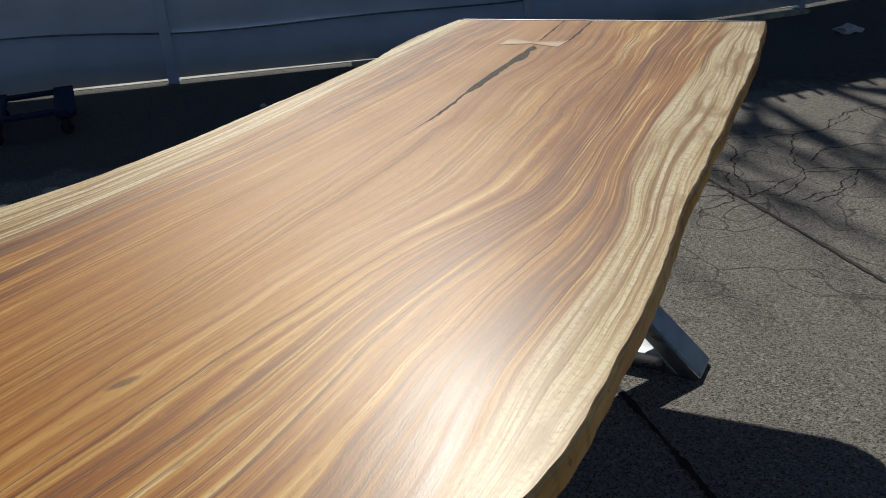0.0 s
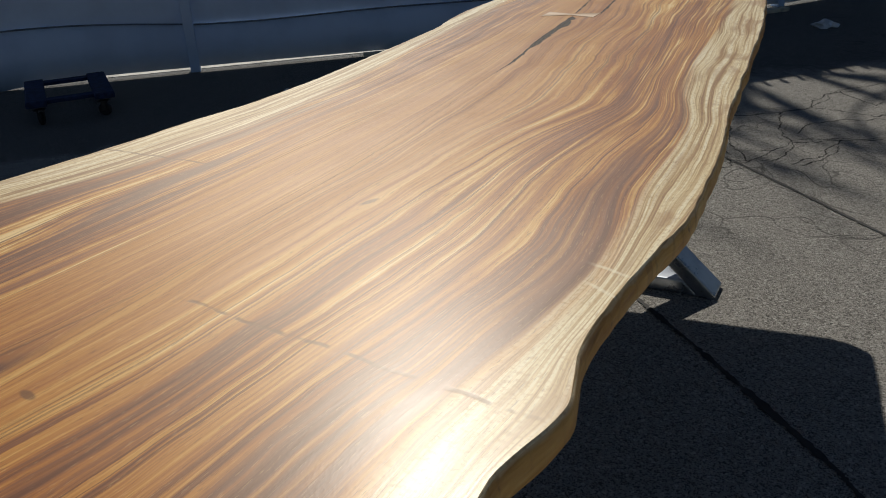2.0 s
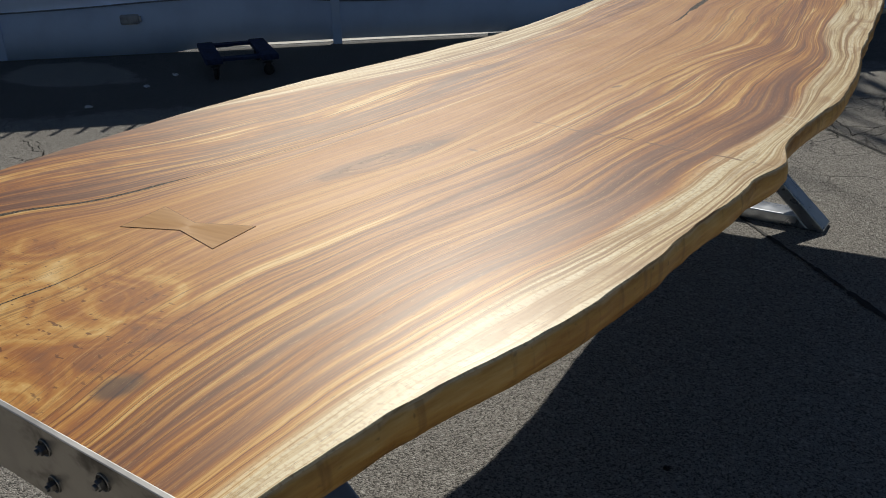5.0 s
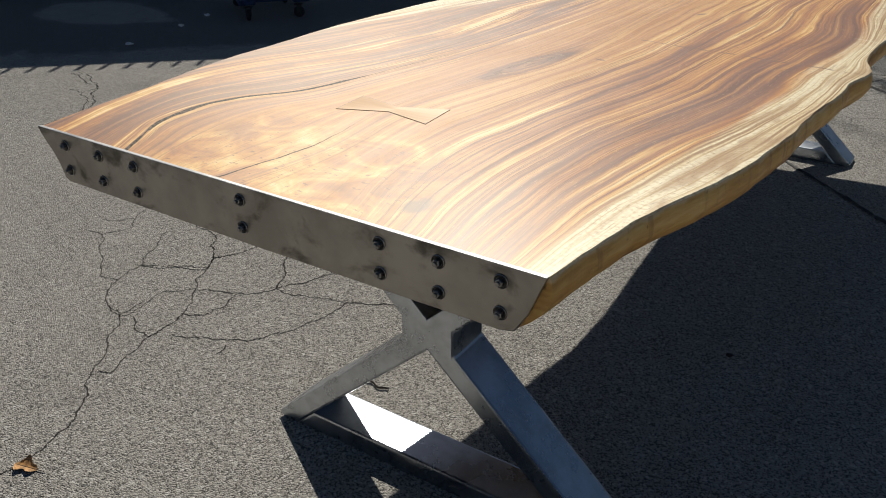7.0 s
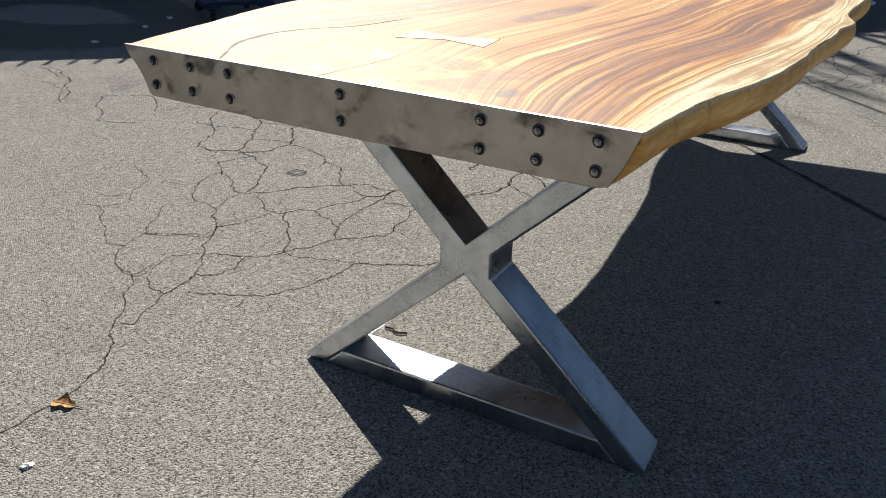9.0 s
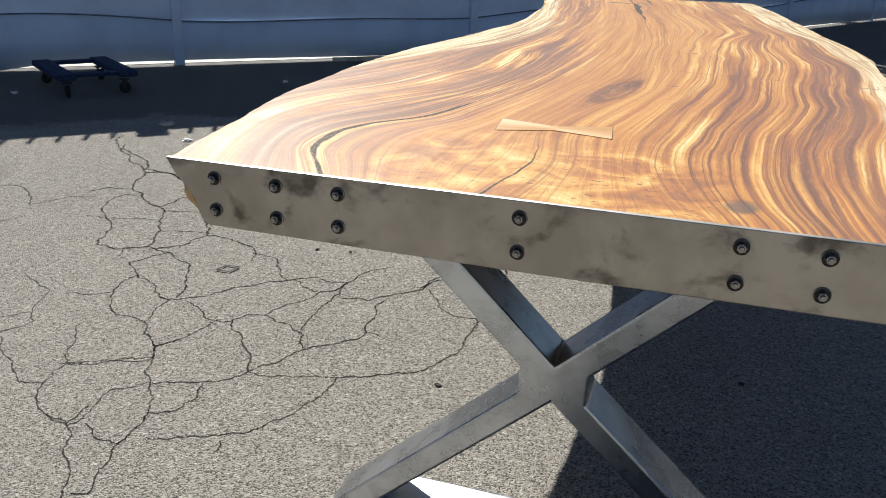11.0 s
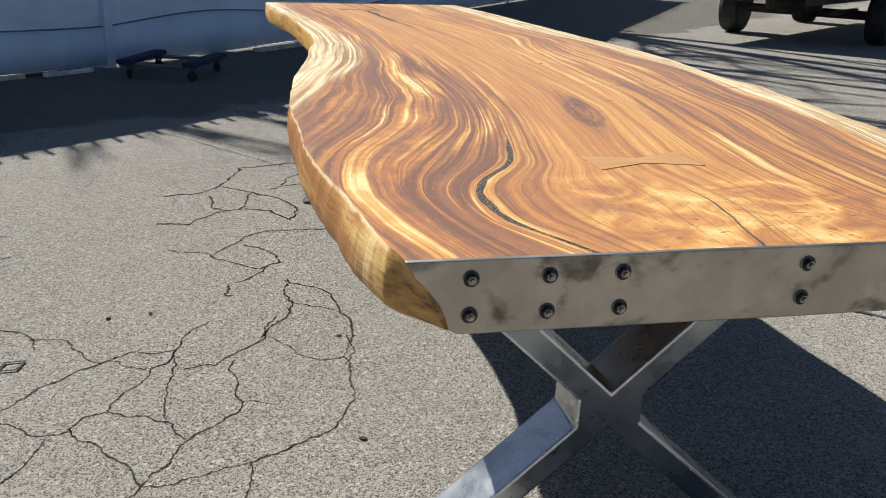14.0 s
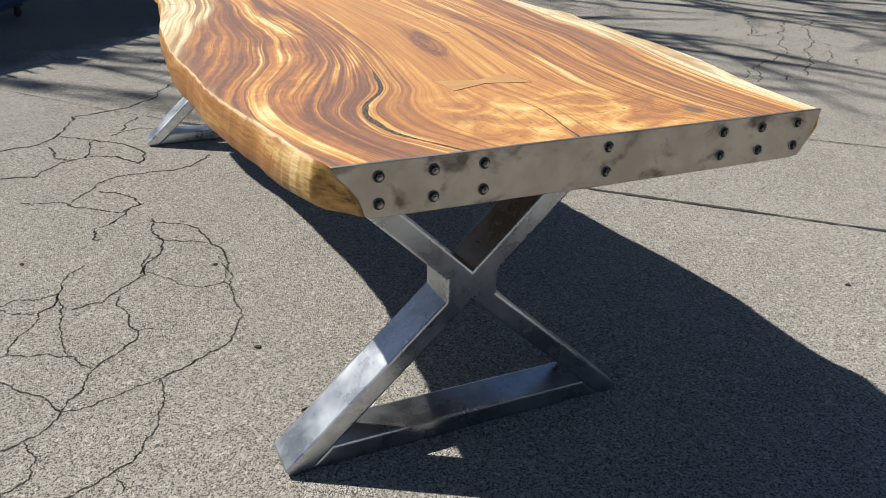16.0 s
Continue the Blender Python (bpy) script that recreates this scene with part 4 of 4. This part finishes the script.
crack([(-3.04, 1.64), (-2.91, 1.64)], 0.0044)
crack([(5.19, 4.5), (4.87, 4.22), (4.47, 3.89), (4.09, 3.51), (3.6, 3.09), (3.31, 2.96), (3.2, 2.79), (3.06, 2.65)], 0.0045)
crack([(5.3, 4.28), (4.73, 3.81), (4.43, 3.5), (4.04, 3.18), (3.83, 2.94), (3.66, 2.85), (3.49, 2.7)], 0.0045)
crack([(4.84, 4.54), (4.56, 4.31), (4.34, 4.03), (4.15, 3.88)], 0.0045)
crack([(3.95, 3.38), (3.92, 3.22)], 0.0045)
crack([(4.33, 3.26), (3.96, 2.93)], 0.0045)
crack([(4.35, 3.0), (4.12, 2.84)], 0.0045)
crack([(3.24, 2.92), (3.09, 2.77)], 0.0045)
crack([(3.38, 2.73), (3.27, 2.64)], 0.0045)
crack([(4.86, 4.66), (5.09, 4.41), (5.29, 4.29), (5.26, 4.11)], 0.0045)
crack([(4.15, 3.88), (4.34, 3.77), (4.46, 3.69)], 0.0045)
crack([(3.76, 3.44), (3.92, 3.35)], 0.0045)
crack([(4.51, 3.58), (4.46, 3.36)], 0.0045)
cracks = part("ground_cracks", crack_bm, CRACK)
tagged(cracks, "dark jagged cracks in the asphalt", "cracks", kind="stuff")

bm = bmesh.new()
ribbon(bm, [(-0.25, 2.95), (0.24, 2.47), (0.76, 1.95), (1.04, 1.55), (1.82, 0.79), (3.4, -0.7)], 0.022, 0.02, 0.0035)
ribbon(bm, [(-0.2, 4.3), (0.23, 3.87), (0.75, 3.33), (1.9, 2.2), (4.0, 0.1)], 0.018, 0.02, 0.0035)
ribbon(bm, [(-1.17, 4.04), (-0.52, 3.26), (-0.1, 2.8)], 0.007, 0.02, 0.0035)
tagged(part("pavement_seam", bm, SEAM), "straight dark paving seams in the asphalt", "seam", kind="stuff")


# ---- the fence ----
POSTS = [(-10.96, -2.08), (-9.12, -0.39), (-7.28, 1.30), (-5.44, 2.99), (-3.60, 4.68), (-1.76, 6.37), (-0.19, 8.30), (1.2, 10.7), (2.6, 13.2), (4.2, 15.6), (5.7, 17.9), (7.2, 20.2)]
FENCE_H, TALL_H = 1.90, 2.95  # the far bays stand taller


def fence_bay(a, b, n):
    """One bay of sheeted fence with a lapped skirt, a rail and short spikes on top."""
    a, b = Vector((*a, 0)), Vector((*b, 0))
    d = b - a
    high = FENCE_H if n < 7 else TALL_H
    length = d.length
    m = Matrix.Translation(a) @ Matrix.Rotation(math.atan2(d.y, d.x), 4, "Z")
    bm = bmesh.new()
    segs = 16
    pts = []
    for k in range(segs + 1):
        x = length * k / segs
        pts.append((x, 0.006 * math.sin(3.1 * k / segs * 2 + n)))
    lo_f = [bm.verts.new((x, -y - 0.006, 0.30)) for x, y in pts]
    hi_f = [bm.verts.new((x, -y - 0.006, high)) for x, y in pts]
    lo_b = [bm.verts.new((x, -y + 0.006, 0.30)) for x, y in pts]
    hi_b = [bm.verts.new((x, -y + 0.006, high)) for x, y in pts]
    for k in range(segs):
        for q in ((lo_f[k], lo_f[k + 1], hi_f[k + 1], hi_f[k]), (hi_b[k], hi_b[k + 1], lo_b[k + 1], lo_b[k]), (hi_f[k], hi_f[k + 1], hi_b[k + 1], hi_b[k])):
            bm.faces.new(q)
    root = part("sheet", bm, VINYL, fence, at=m)
    bm = bmesh.new()
    rows, seam = [], []
    for k in range(segs + 1):
        x = length * k / segs
        top = 0.335 + 0.045 * math.sin(math.pi * k / segs) * (1 if n % 2 else -0.4) + 0.012 * math.sin(7 * k / segs + n)
        low = 0.031 + 0.008 * math.sin(2.6 * k / segs + 2 * n)
        # the skirt reaches the ground on the first bays
        low *= 0.02 if n < 3 else min(1.0, max(0.02, (k / segs - 0.50) * 9)) if n == 3 else 1.0
        y = -0.020 - 0.010 * math.sin(math.pi * k / segs)
        seam.append((x, y - 0.004, top))
        rows.append([bm.verts.new(p) for p in ((x, y + 0.012, top), (x, y, top - 0.004), (x, y - 0.012, (top + low) / 2), (x, y - 0.022, low), (x, y - 0.010, low))])
    for ra, rb in zip(rows, rows[1:]):
        for i in range(4):
            bm.faces.new((ra[i + 1], rb[i + 1], rb[i], ra[i]))
    part("skirt", bm, VINYL, root, smooth=True)
    bm = bmesh.new()
    ends = []
    for p in seam:
        ends.append([bm.verts.new((p[0], p[1] + 0.006 * math.cos(q * math.pi / 3), p[2] + 0.006 * math.sin(q * math.pi / 3))) for q in range(6)])
    for ra, rb in zip(ends, ends[1:]):
        for q in range(6):
            bm.faces.new((ra[q], rb[q], rb[(q + 1) % 6], ra[(q + 1) % 6]))
    part("cable", bm, CABLE, root, "dark blue cord along the lap", smooth=True)
    bm = bmesh.new()
    box(bm, (0, -0.03, high - 0.05), (length, 0.03, high), 0.004)
    part("top_rail", bm, VINYL, root)
    count = int(length / 0.123)
    for k in range(count):
        ob = new("spike", SPIKE)
        ob.parent = root
        ob.matrix_basis = pose(length * (k + 0.5) / count, 0, high)
    return root


bm = bmesh.new()
box(bm, (-0.013, -0.008, 0), (0.013, 0.008, 0.125), 0.003)
SPIKE = mesh_of("spike", bm, VINYL)
fence = thing("fence", "pale blue sheeted yard fence with a lapped skirt", "fence")
for n, (a, b) in enumerate(zip(POSTS, POSTS[1:])):
    fence_bay(a, b, n)
bm = bmesh.new()
box(bm, (-0.035, -0.050, 0), (0.035, 0.045, FENCE_H + 0.04), 0.006)
POST = mesh_of("post_shaft", bm, VINYL)
bm = bmesh.new()
box(bm, (-0.075, -0.075, FENCE_H + 0.04), (0.075, 0.075, FENCE_H + 0.075), 0.006)
CAP = mesh_of("post_cap", bm, VINYL)
for n, (x, y) in enumerate(POSTS):
    nx, ny = POSTS[min(n + 1, len(POSTS) - 1)]
    px, py = POSTS[max(n - 1, 0)]
    ob = new("post", POST)
    ob.parent = fence
    ob.matrix_basis = pose(x, y, 0, 0, 0, math.degrees(math.atan2(ny - py, nx - px))) @ Matrix.Diagonal((1, 1, 1 if n < 7 else TALL_H / FENCE_H, 1))
    top = new("cap", CAP)
    top.parent = ob
# pale kerb that runs behind the fence
bm = bmesh.new()
for a, b in zip(POSTS, POSTS[1:]):
    d = Vector((b[0] - a[0], b[1] - a[1], 0))
    nrm = Vector((-d.y, d.x, 0)).normalized()
    quad = [Vector((*a, 0.004)) + nrm * 0.06, Vector((*b, 0.004)) + nrm * 0.06, Vector((*b, 0.05)) + nrm * 0.9, Vector((*a, 0.05)) + nrm * 0.9]
    bm.faces.new([bm.verts.new(q) for q in quad])
tagged(part("kerb", bm, KERB), "pale sunlit concrete strip behind the fence", "kerb", kind="structure")

# wall box with its cable
bm = bmesh.new()
box(bm, (-0.068, -0.05, -0.036), (0.068, 0.0, 0.036), 0.016)
box(bm, (0.066, -0.038, -0.022), (0.082, -0.008, 0.022), 0.006)
u = new("junction_box", mesh_of("junction_box", bm, BOXGREY))
a, b = Vector((*POSTS[3], 0)), Vector((*POSTS[4], 0))
fence_turn = math.degrees(math.atan2(b.y - a.y, b.x - a.x))
spot_at = a.lerp(b, 0.385)
u.matrix_basis = pose(spot_at.x, spot_at.y, 0.26, 0, 0, fence_turn) @ pose(0, -0.03, 0)
tagged(u, "small grey junction box fixed to the pale fence", "junction box")


# ---- dollies ----
def caster(parent, x, y, turn):
    bm = bmesh.new()
    turned(bm, [(0.030, -0.012), (0.036, -0.008), (0.036, 0.008), (0.030, 0.012)], 18, pose(0, 0, 0.036, 90, 0, 0))
    wheel = part("caster", bm, RUBBER, parent, "black caster wheel", at=pose(x, y, 0, 0, 0, turn))
    bm = bmesh.new()
    for sy in (-1, 1):
        box(bm, (-0.012, sy * 0.017 - 0.0015, 0.030), (0.012, sy * 0.017 + 0.0015, 0.085), 0.001)
    box(bm, (-0.028, -0.028, 0.083), (0.028, 0.028, 0.088), 0.001)
    part("fork", bm, CHASSIS, wheel, "dark metal fork")


def dolly(at, length, gap, rail_mat, rail_z, label):
    root = thing("furniture_dolly", label, "dolly", "dollies by the fence", at=at)
    for s in (-1, 1):
        bm = bmesh.new()
        box(bm, (-length / 2, s * gap / 2 - 0.055, 0.108), (length / 2, s * gap / 2 + 0.055, 0.145), 0.010)
        part("padded_board", bm, BLUE, root, "blue carpeted board", smooth=False)
        bm = bmesh.new()
        box(bm, (s * (length / 2 - 0.07) - 0.04, -gap / 2 - 0.05 + rail_z * 0.9, 0.088 + rail_z), (s * (length / 2 - 0.07) + 0.04, gap / 2 + 0.05 - rail_z * 0.9, 0.108 + rail_z), 0.003)
        part("cross_rail", bm, rail_mat, root)
        for q in (-1, 1):
            caster(root, s * (length / 2 - 0.07), q * (gap / 2 - 0.01), 25 * s + 40 * q)
    return root


dolly(pose(-3.555, 3.585, 0, 0, 0, -36), 0.68, 0.36, BLUE, 0.031, "blue carpeted furniture dolly standing in the fence's shade")
dolly(pose(-1.215, 6.0, 0, 0, 0, 73), 0.66, 0.50, GREEN, 0.0, "blue padded dolly with long green rails beside the fence")

# boards left lying along the foot of the fence
def board(x, y, turn, length, wide, thick, mat, label):
    bm = bmesh.new()
    box(bm, (-length / 2, -wide / 2, 0), (length / 2, wide / 2, thick), 0.004)
    ob = part("timber_board", bm, mat, at=pose(x, y, 0.001, 0, 0, turn))
    tagged(ob, label, "board", "boards by the fence")


board(-2.45, 5.60, 42, 0.55, 0.05, 0.03, PALEWOOD, "short pale timber offcut lying beside the fence")
board(-1.98, 5.98, 45, 0.40, 0.04, 0.03, PALEPLASTIC, "white plastic strip lying beside the fence")
board(-2.25, 5.86, 43, 0.9, 0.06, 0.02, DARKWOOD, "dark weathered board lying beside the fence")
board(-0.35, 7.75, 50, 0.8, 0.10, 0.03, PALEWOOD, "pale timber offcut leaning under the fence skirt")


# ---- the parked truck ----
def truck(at):
    root = thing("pickup_truck", "dark parked pickup truck with black tyres", "truck", at=at)
    # x across, y away along the truck, its tail at y 0
    bm = bmesh.new()
    prism(bm, [(-1.02, 0.64), (1.02, 0.64), (1.06, 1.05), (1.02, 1.58), (-1.02, 1.58), (-1.06, 1.05)], -0.5, 5.3, 0.04)
    part("body", bm, PAINT, root)
    bm = bmesh.new()
    prism(bm, [(-0.94, 1.58), (0.94, 1.58), (0.78, 2.2), (-0.78, 2.2)], 2.0, 4.0, 0.06)
    cab = part("cab", bm, PAINT, root)
    bm = bmesh.new()
    prism(bm, [(-0.76, 1.66), (0.76, 1.66), (0.68, 2.08), (-0.68, 2.08)], 1.985, 1.998, 0.0)
    part("rear_window", bm, GLASS, cab)
    bm = bmesh.new()
    box(bm, (-1.0, -0.66, 0.62), (1.0, -0.48, 0.80), 0.03)
    part("bumper", bm, CHASSIS, root, "grey step bumper")
    for s in (-1, 1):
        bm = bmesh.new()
        box(bm, (s * 0.42 - 0.05, -0.4, 0.50), (s * 0.42 + 0.05, 5.0, 0.65), 0.01)
        part("chassis_rail", bm, CHASSIS, root)
        bm = bmesh.new()
        box(bm, (s * 0.88 - 0.09, -0.515, 0.95), (s * 0.88 + 0.09, -0.49, 1.35), 0.01)
        part("tail_light", bm, plain_material("red lamp lens", (0.25, 0.01, 0.01), 0.25), root)
    bm = bmesh.new()
    turned(bm, [(0.06, -0.80), (0.06, 0.80)], 14, pose(0, 1.0, 0.36, 0, 90, 0))
    part("rear_axle", bm, CHASSIS, root)
    bm = bmesh.new()
    turned(bm, [(0.02, -0.14), (0.15, -0.12), (0.17, 0.0), (0.15, 0.12), (0.02, 0.14)], 14, pose(0, 1.0, 0.38, 0, 90, 0))
    part("differential", bm, CHASSIS, root)
    bm = bmesh.new()
    turned(bm, [(0.16, -0.10), (0.34, -0.10), (0.36, 0.0), (0.34, 0.10), (0.16, 0.10)], 22, pose(0, 0.42, 0.50))
    part("spare_wheel", bm, RUBBER, root)
    bm = bmesh.new()
    turned(bm, [(0.035, 0.0), (0.035, 1.2)], 12, pose(0.55, 0.15, 0.40, -90, 0, 0))
    part("exhaust", bm, CHASSIS, root)
    for s in (-1, 1):
        for y in (1.0, 4.3):
            bm = bmesh.new()
            turned(bm, [(0.20, -0.13), (0.30, -0.135), (0.345, -0.12), (0.365, -0.07), (0.368, 0.0), (0.365, 0.07), (0.345, 0.12), (0.30, 0.135), (0.20, 0.13)], 28, pose(0, 0, 0, 0, 90, 0))
            wheel = part("tyre", bm, RUBBER, root, "black treaded tyre", at=pose(s * 0.97, y, 0.368))
            bm = bmesh.new()
            turned(bm, [(0.05, 0.09), (0.19, 0.125), (0.205, 0.132)], 22, pose(0, 0, 0, 0, 90 * s, 0))
            part("rim", bm, RIM, wheel)
    return root


truck(pose(6.76, 9.66, 0, 0, 0, -51) @ pose(0, -1.0, 0))


# ---- bare trees behind the fence ----
def bare_tree(x, y, height, seed, stout=0.022):
    rnd = random.Random(seed)
    root = thing("bare_tree", "leafless grey tree behind the fence", "tree", "bare trees", at=pose(x, y, 0))
    trunk, limbs, twigs = bmesh.new(), bmesh.new(), bmesh.new()

    def limb(bm, p, d, length, r, depth):
        steps = 4
        pts, q = [p], Vector(d)
        for k in range(steps):
            q = (q + Vector((rnd.uniform(-0.16, 0.16), rnd.uniform(-0.16, 0.16), 0.05))).normalized()
            pts.append(pts[-1] + q * length / steps)
        sides = 7 if depth < 2 else 4
        last = None
        for k, pt in enumerate(pts):
            w = r * (1 - 0.62 * k / steps)
            side = q.orthogonal().normalized()
            other = q.cross(side)
            ring = [bm.verts.new(pt + (side * math.cos(6.2832 * i / sides) + other * math.sin(6.2832 * i / sides)) * w) for i in range(sides)]
            if last:
                for i in range(sides):
                    bm.faces.new((last[i], last[(i + 1) % sides], ring[(i + 1) % sides], ring[i]))
            last = ring
        if depth >= 5:
            return
        for n in range(3 if depth < 4 else 2):
            k = rnd.choice((2, 3, 4)) if n else 4
            lean = 0.35 + 0.45 * rnd.random()
            a = rnd.uniform(0, 6.2832)
            side = q.orthogonal().normalized()
            nd = (q + (side * math.cos(a) + q.cross(side) * math.sin(a)) * lean).normalized()
            limb(limbs if depth < 2 else twigs, pts[k], nd, length * rnd.uniform(0.55, 0.8), r * (0.64 if n else 0.5), depth + 1)

    limb(trunk, Vector((0, 0, -0.05)), Vector((0, 0, 1)), height * 0.30, height * stout, 0)
    part("trunk", trunk, BARK, root)
    part("limbs", limbs, BARK, root)
    part("twigs", twigs, BARK, root)


bare_tree(-3.6, 11.2, 12.5, 4, 0.034)
bare_tree(-1.2, 12.2, 12.5, 5)
bare_tree(0.8, 14.8, 14.5, 11)


# ---- small things on the ground ----
def leaf(x, y, turn, size):
    """A dry leaf folded up along its rib, lobed and curled at the rim."""
    root = thing("dry_leaf", "curled dry brown leaf lying on the asphalt", "leaf", at=pose(x, y, 0, 0, 0, turn))
    rnd = random.Random(3)
    for side in (-1, 1):
        bm = bmesh.new()
        n, m = 12, 6
        rows = []
        for k in range(n + 1):
            v = k / n
            lobe = 0.72 + 0.28 * math.cos(v * 9.5 + side)
            w = size * 0.42 * math.sin(math.pi * v) ** 0.55 * lobe + 0.0006
            rise = (0.22 if side < 0 else 0.45) + 0.15 * math.sin(4 * v)
            row = []
            for i in range(m + 1):
                q = i / m
                row.append(bm.verts.new((side * w * q * (1 - 0.25 * rise * q), size * (v - 0.5) + 0.12 * w * q * math.sin(5 * v), 0.0025 + rise * w * q * (0.5 + 0.5 * q) + 0.0012 * rnd.uniform(-1, 1) * q)))
            rows.append(row)
        for a, b in zip(rows, rows[1:]):
            for i in range(m):
                bm.faces.new((a[i], a[i + 1], b[i + 1], b[i]))
        part("blade", bm, LEAF, root, smooth=True)
    bm = bmesh.new()
    turned(bm, [(0.0011, -size * 0.78), (0.0009, size * 0.1), (0.0004, size * 0.45)], 6, pose(0, 0, 0.0026, -90, 0, 0))
    part("stalk", bm, TWIG, root)


leaf(-0.700, -0.022, 105, 0.056)


def scrap(name, x, y, size, mat, label, category, seed):
    rnd = random.Random(seed)
    bm = bmesh.new()
    bmesh.ops.create_icosphere(bm, subdivisions=2, radius=size)
    for v in bm.verts:
        k = 1 + 0.9 * (noise.noise(v.co / size * 1.7 + Vector((seed, 0, 0)))) + 0.2 * rnd.uniform(-1, 1)
        v.co = Vector((v.co.x * k * 1.3, v.co.y * k, max(0.0, v.co.z * k * 0.55 + size * 0.35)))
    ob = part(name, bm, mat, at=pose(x, y, 0.0, 0, 0, rnd.uniform(0, 360)))
    tagged(ob, label, category)


scrap("plastic_bag", 0.28, 7.26, 0.062, PALEPLASTIC, "crumpled white plastic bag on shaded asphalt", "bag", 1)
for n, (x, y) in enumerate([(-3.54, 2.41), (-3.68, 2.92), (-3.79, 3.24), (-2.19, 2.65), (-2.54, 4.36), (-2.11, 4.55)]):
    scrap("paper_scrap", x, y, 0.016, PALEPLASTIC, "small pale paper scrap on the asphalt", "scrap", 20 + n)
scrap("paper_scrap", -0.60, -0.18, 0.008, PALEPLASTIC, "small pale paper scrap on the asphalt", "scrap", 40)
scrap("stone_chip", -2.47, 2.89, 0.03, KERB, "pale stone chip at the edge of the shade", "stone", 41)
for n, (x, y) in enumerate([(-0.86, 1.58), (-0.33, 0.87), (-0.34, 1.37), (-0.97, 1.56), (0.36, 1.13), (1.35, 0.55)]):
    scrap("dark_pebble", x, y, 0.006, TWIG, "small dark pebble on the asphalt", "pebble", 50 + n)
bm = bmesh.new()
prev = None
for k in range(7):
    p = Vector((0.058 * (k / 6 - 0.5), 0.005 * math.sin(k * 1.3), 0.004))
    ring = [bm.verts.new(p + Vector((0, 0.003 * math.cos(a), 0.003 * math.sin(a)))) for a in (0.0, 1.57, 3.14, 4.71)]
    if prev:
        for i in range(4):
            bm.faces.new((prev[i], prev[(i + 1) % 4], ring[(i + 1) % 4], ring[i]))
    prev = ring
tagged(part("twig", bm, TWIG, at=pose(-0.275, 0.57, 0, 0, 0, 0)), "short dark twig lying under the table", "twig")
# a painted surveyor's diamond
bm = bmesh.new()
for k in range(4):
    a, b = math.pi / 2 * k, math.pi / 2 * (k + 1)
    ra, rb = (0.040 if k % 2 == 0 else 0.032), (0.032 if k % 2 == 0 else 0.040)
    quad = [(ra * math.cos(a), ra * math.sin(a)), (rb * math.cos(b), rb * math.sin(b)), ((rb - 0.009) * math.cos(b), (rb - 0.009) * math.sin(b)), ((ra - 0.009) * math.cos(a), (ra - 0.009) * math.sin(a))]
    bm.faces.new([bm.verts.new((x, y, 0.004)) for x, y in quad])
tagged(part("ground_mark", bm, CRACK, at=pose(-1.155, 1.305, 0, 0, 0, 40)), "small dark diamond mark scored into the asphalt", "mark", kind="structure")
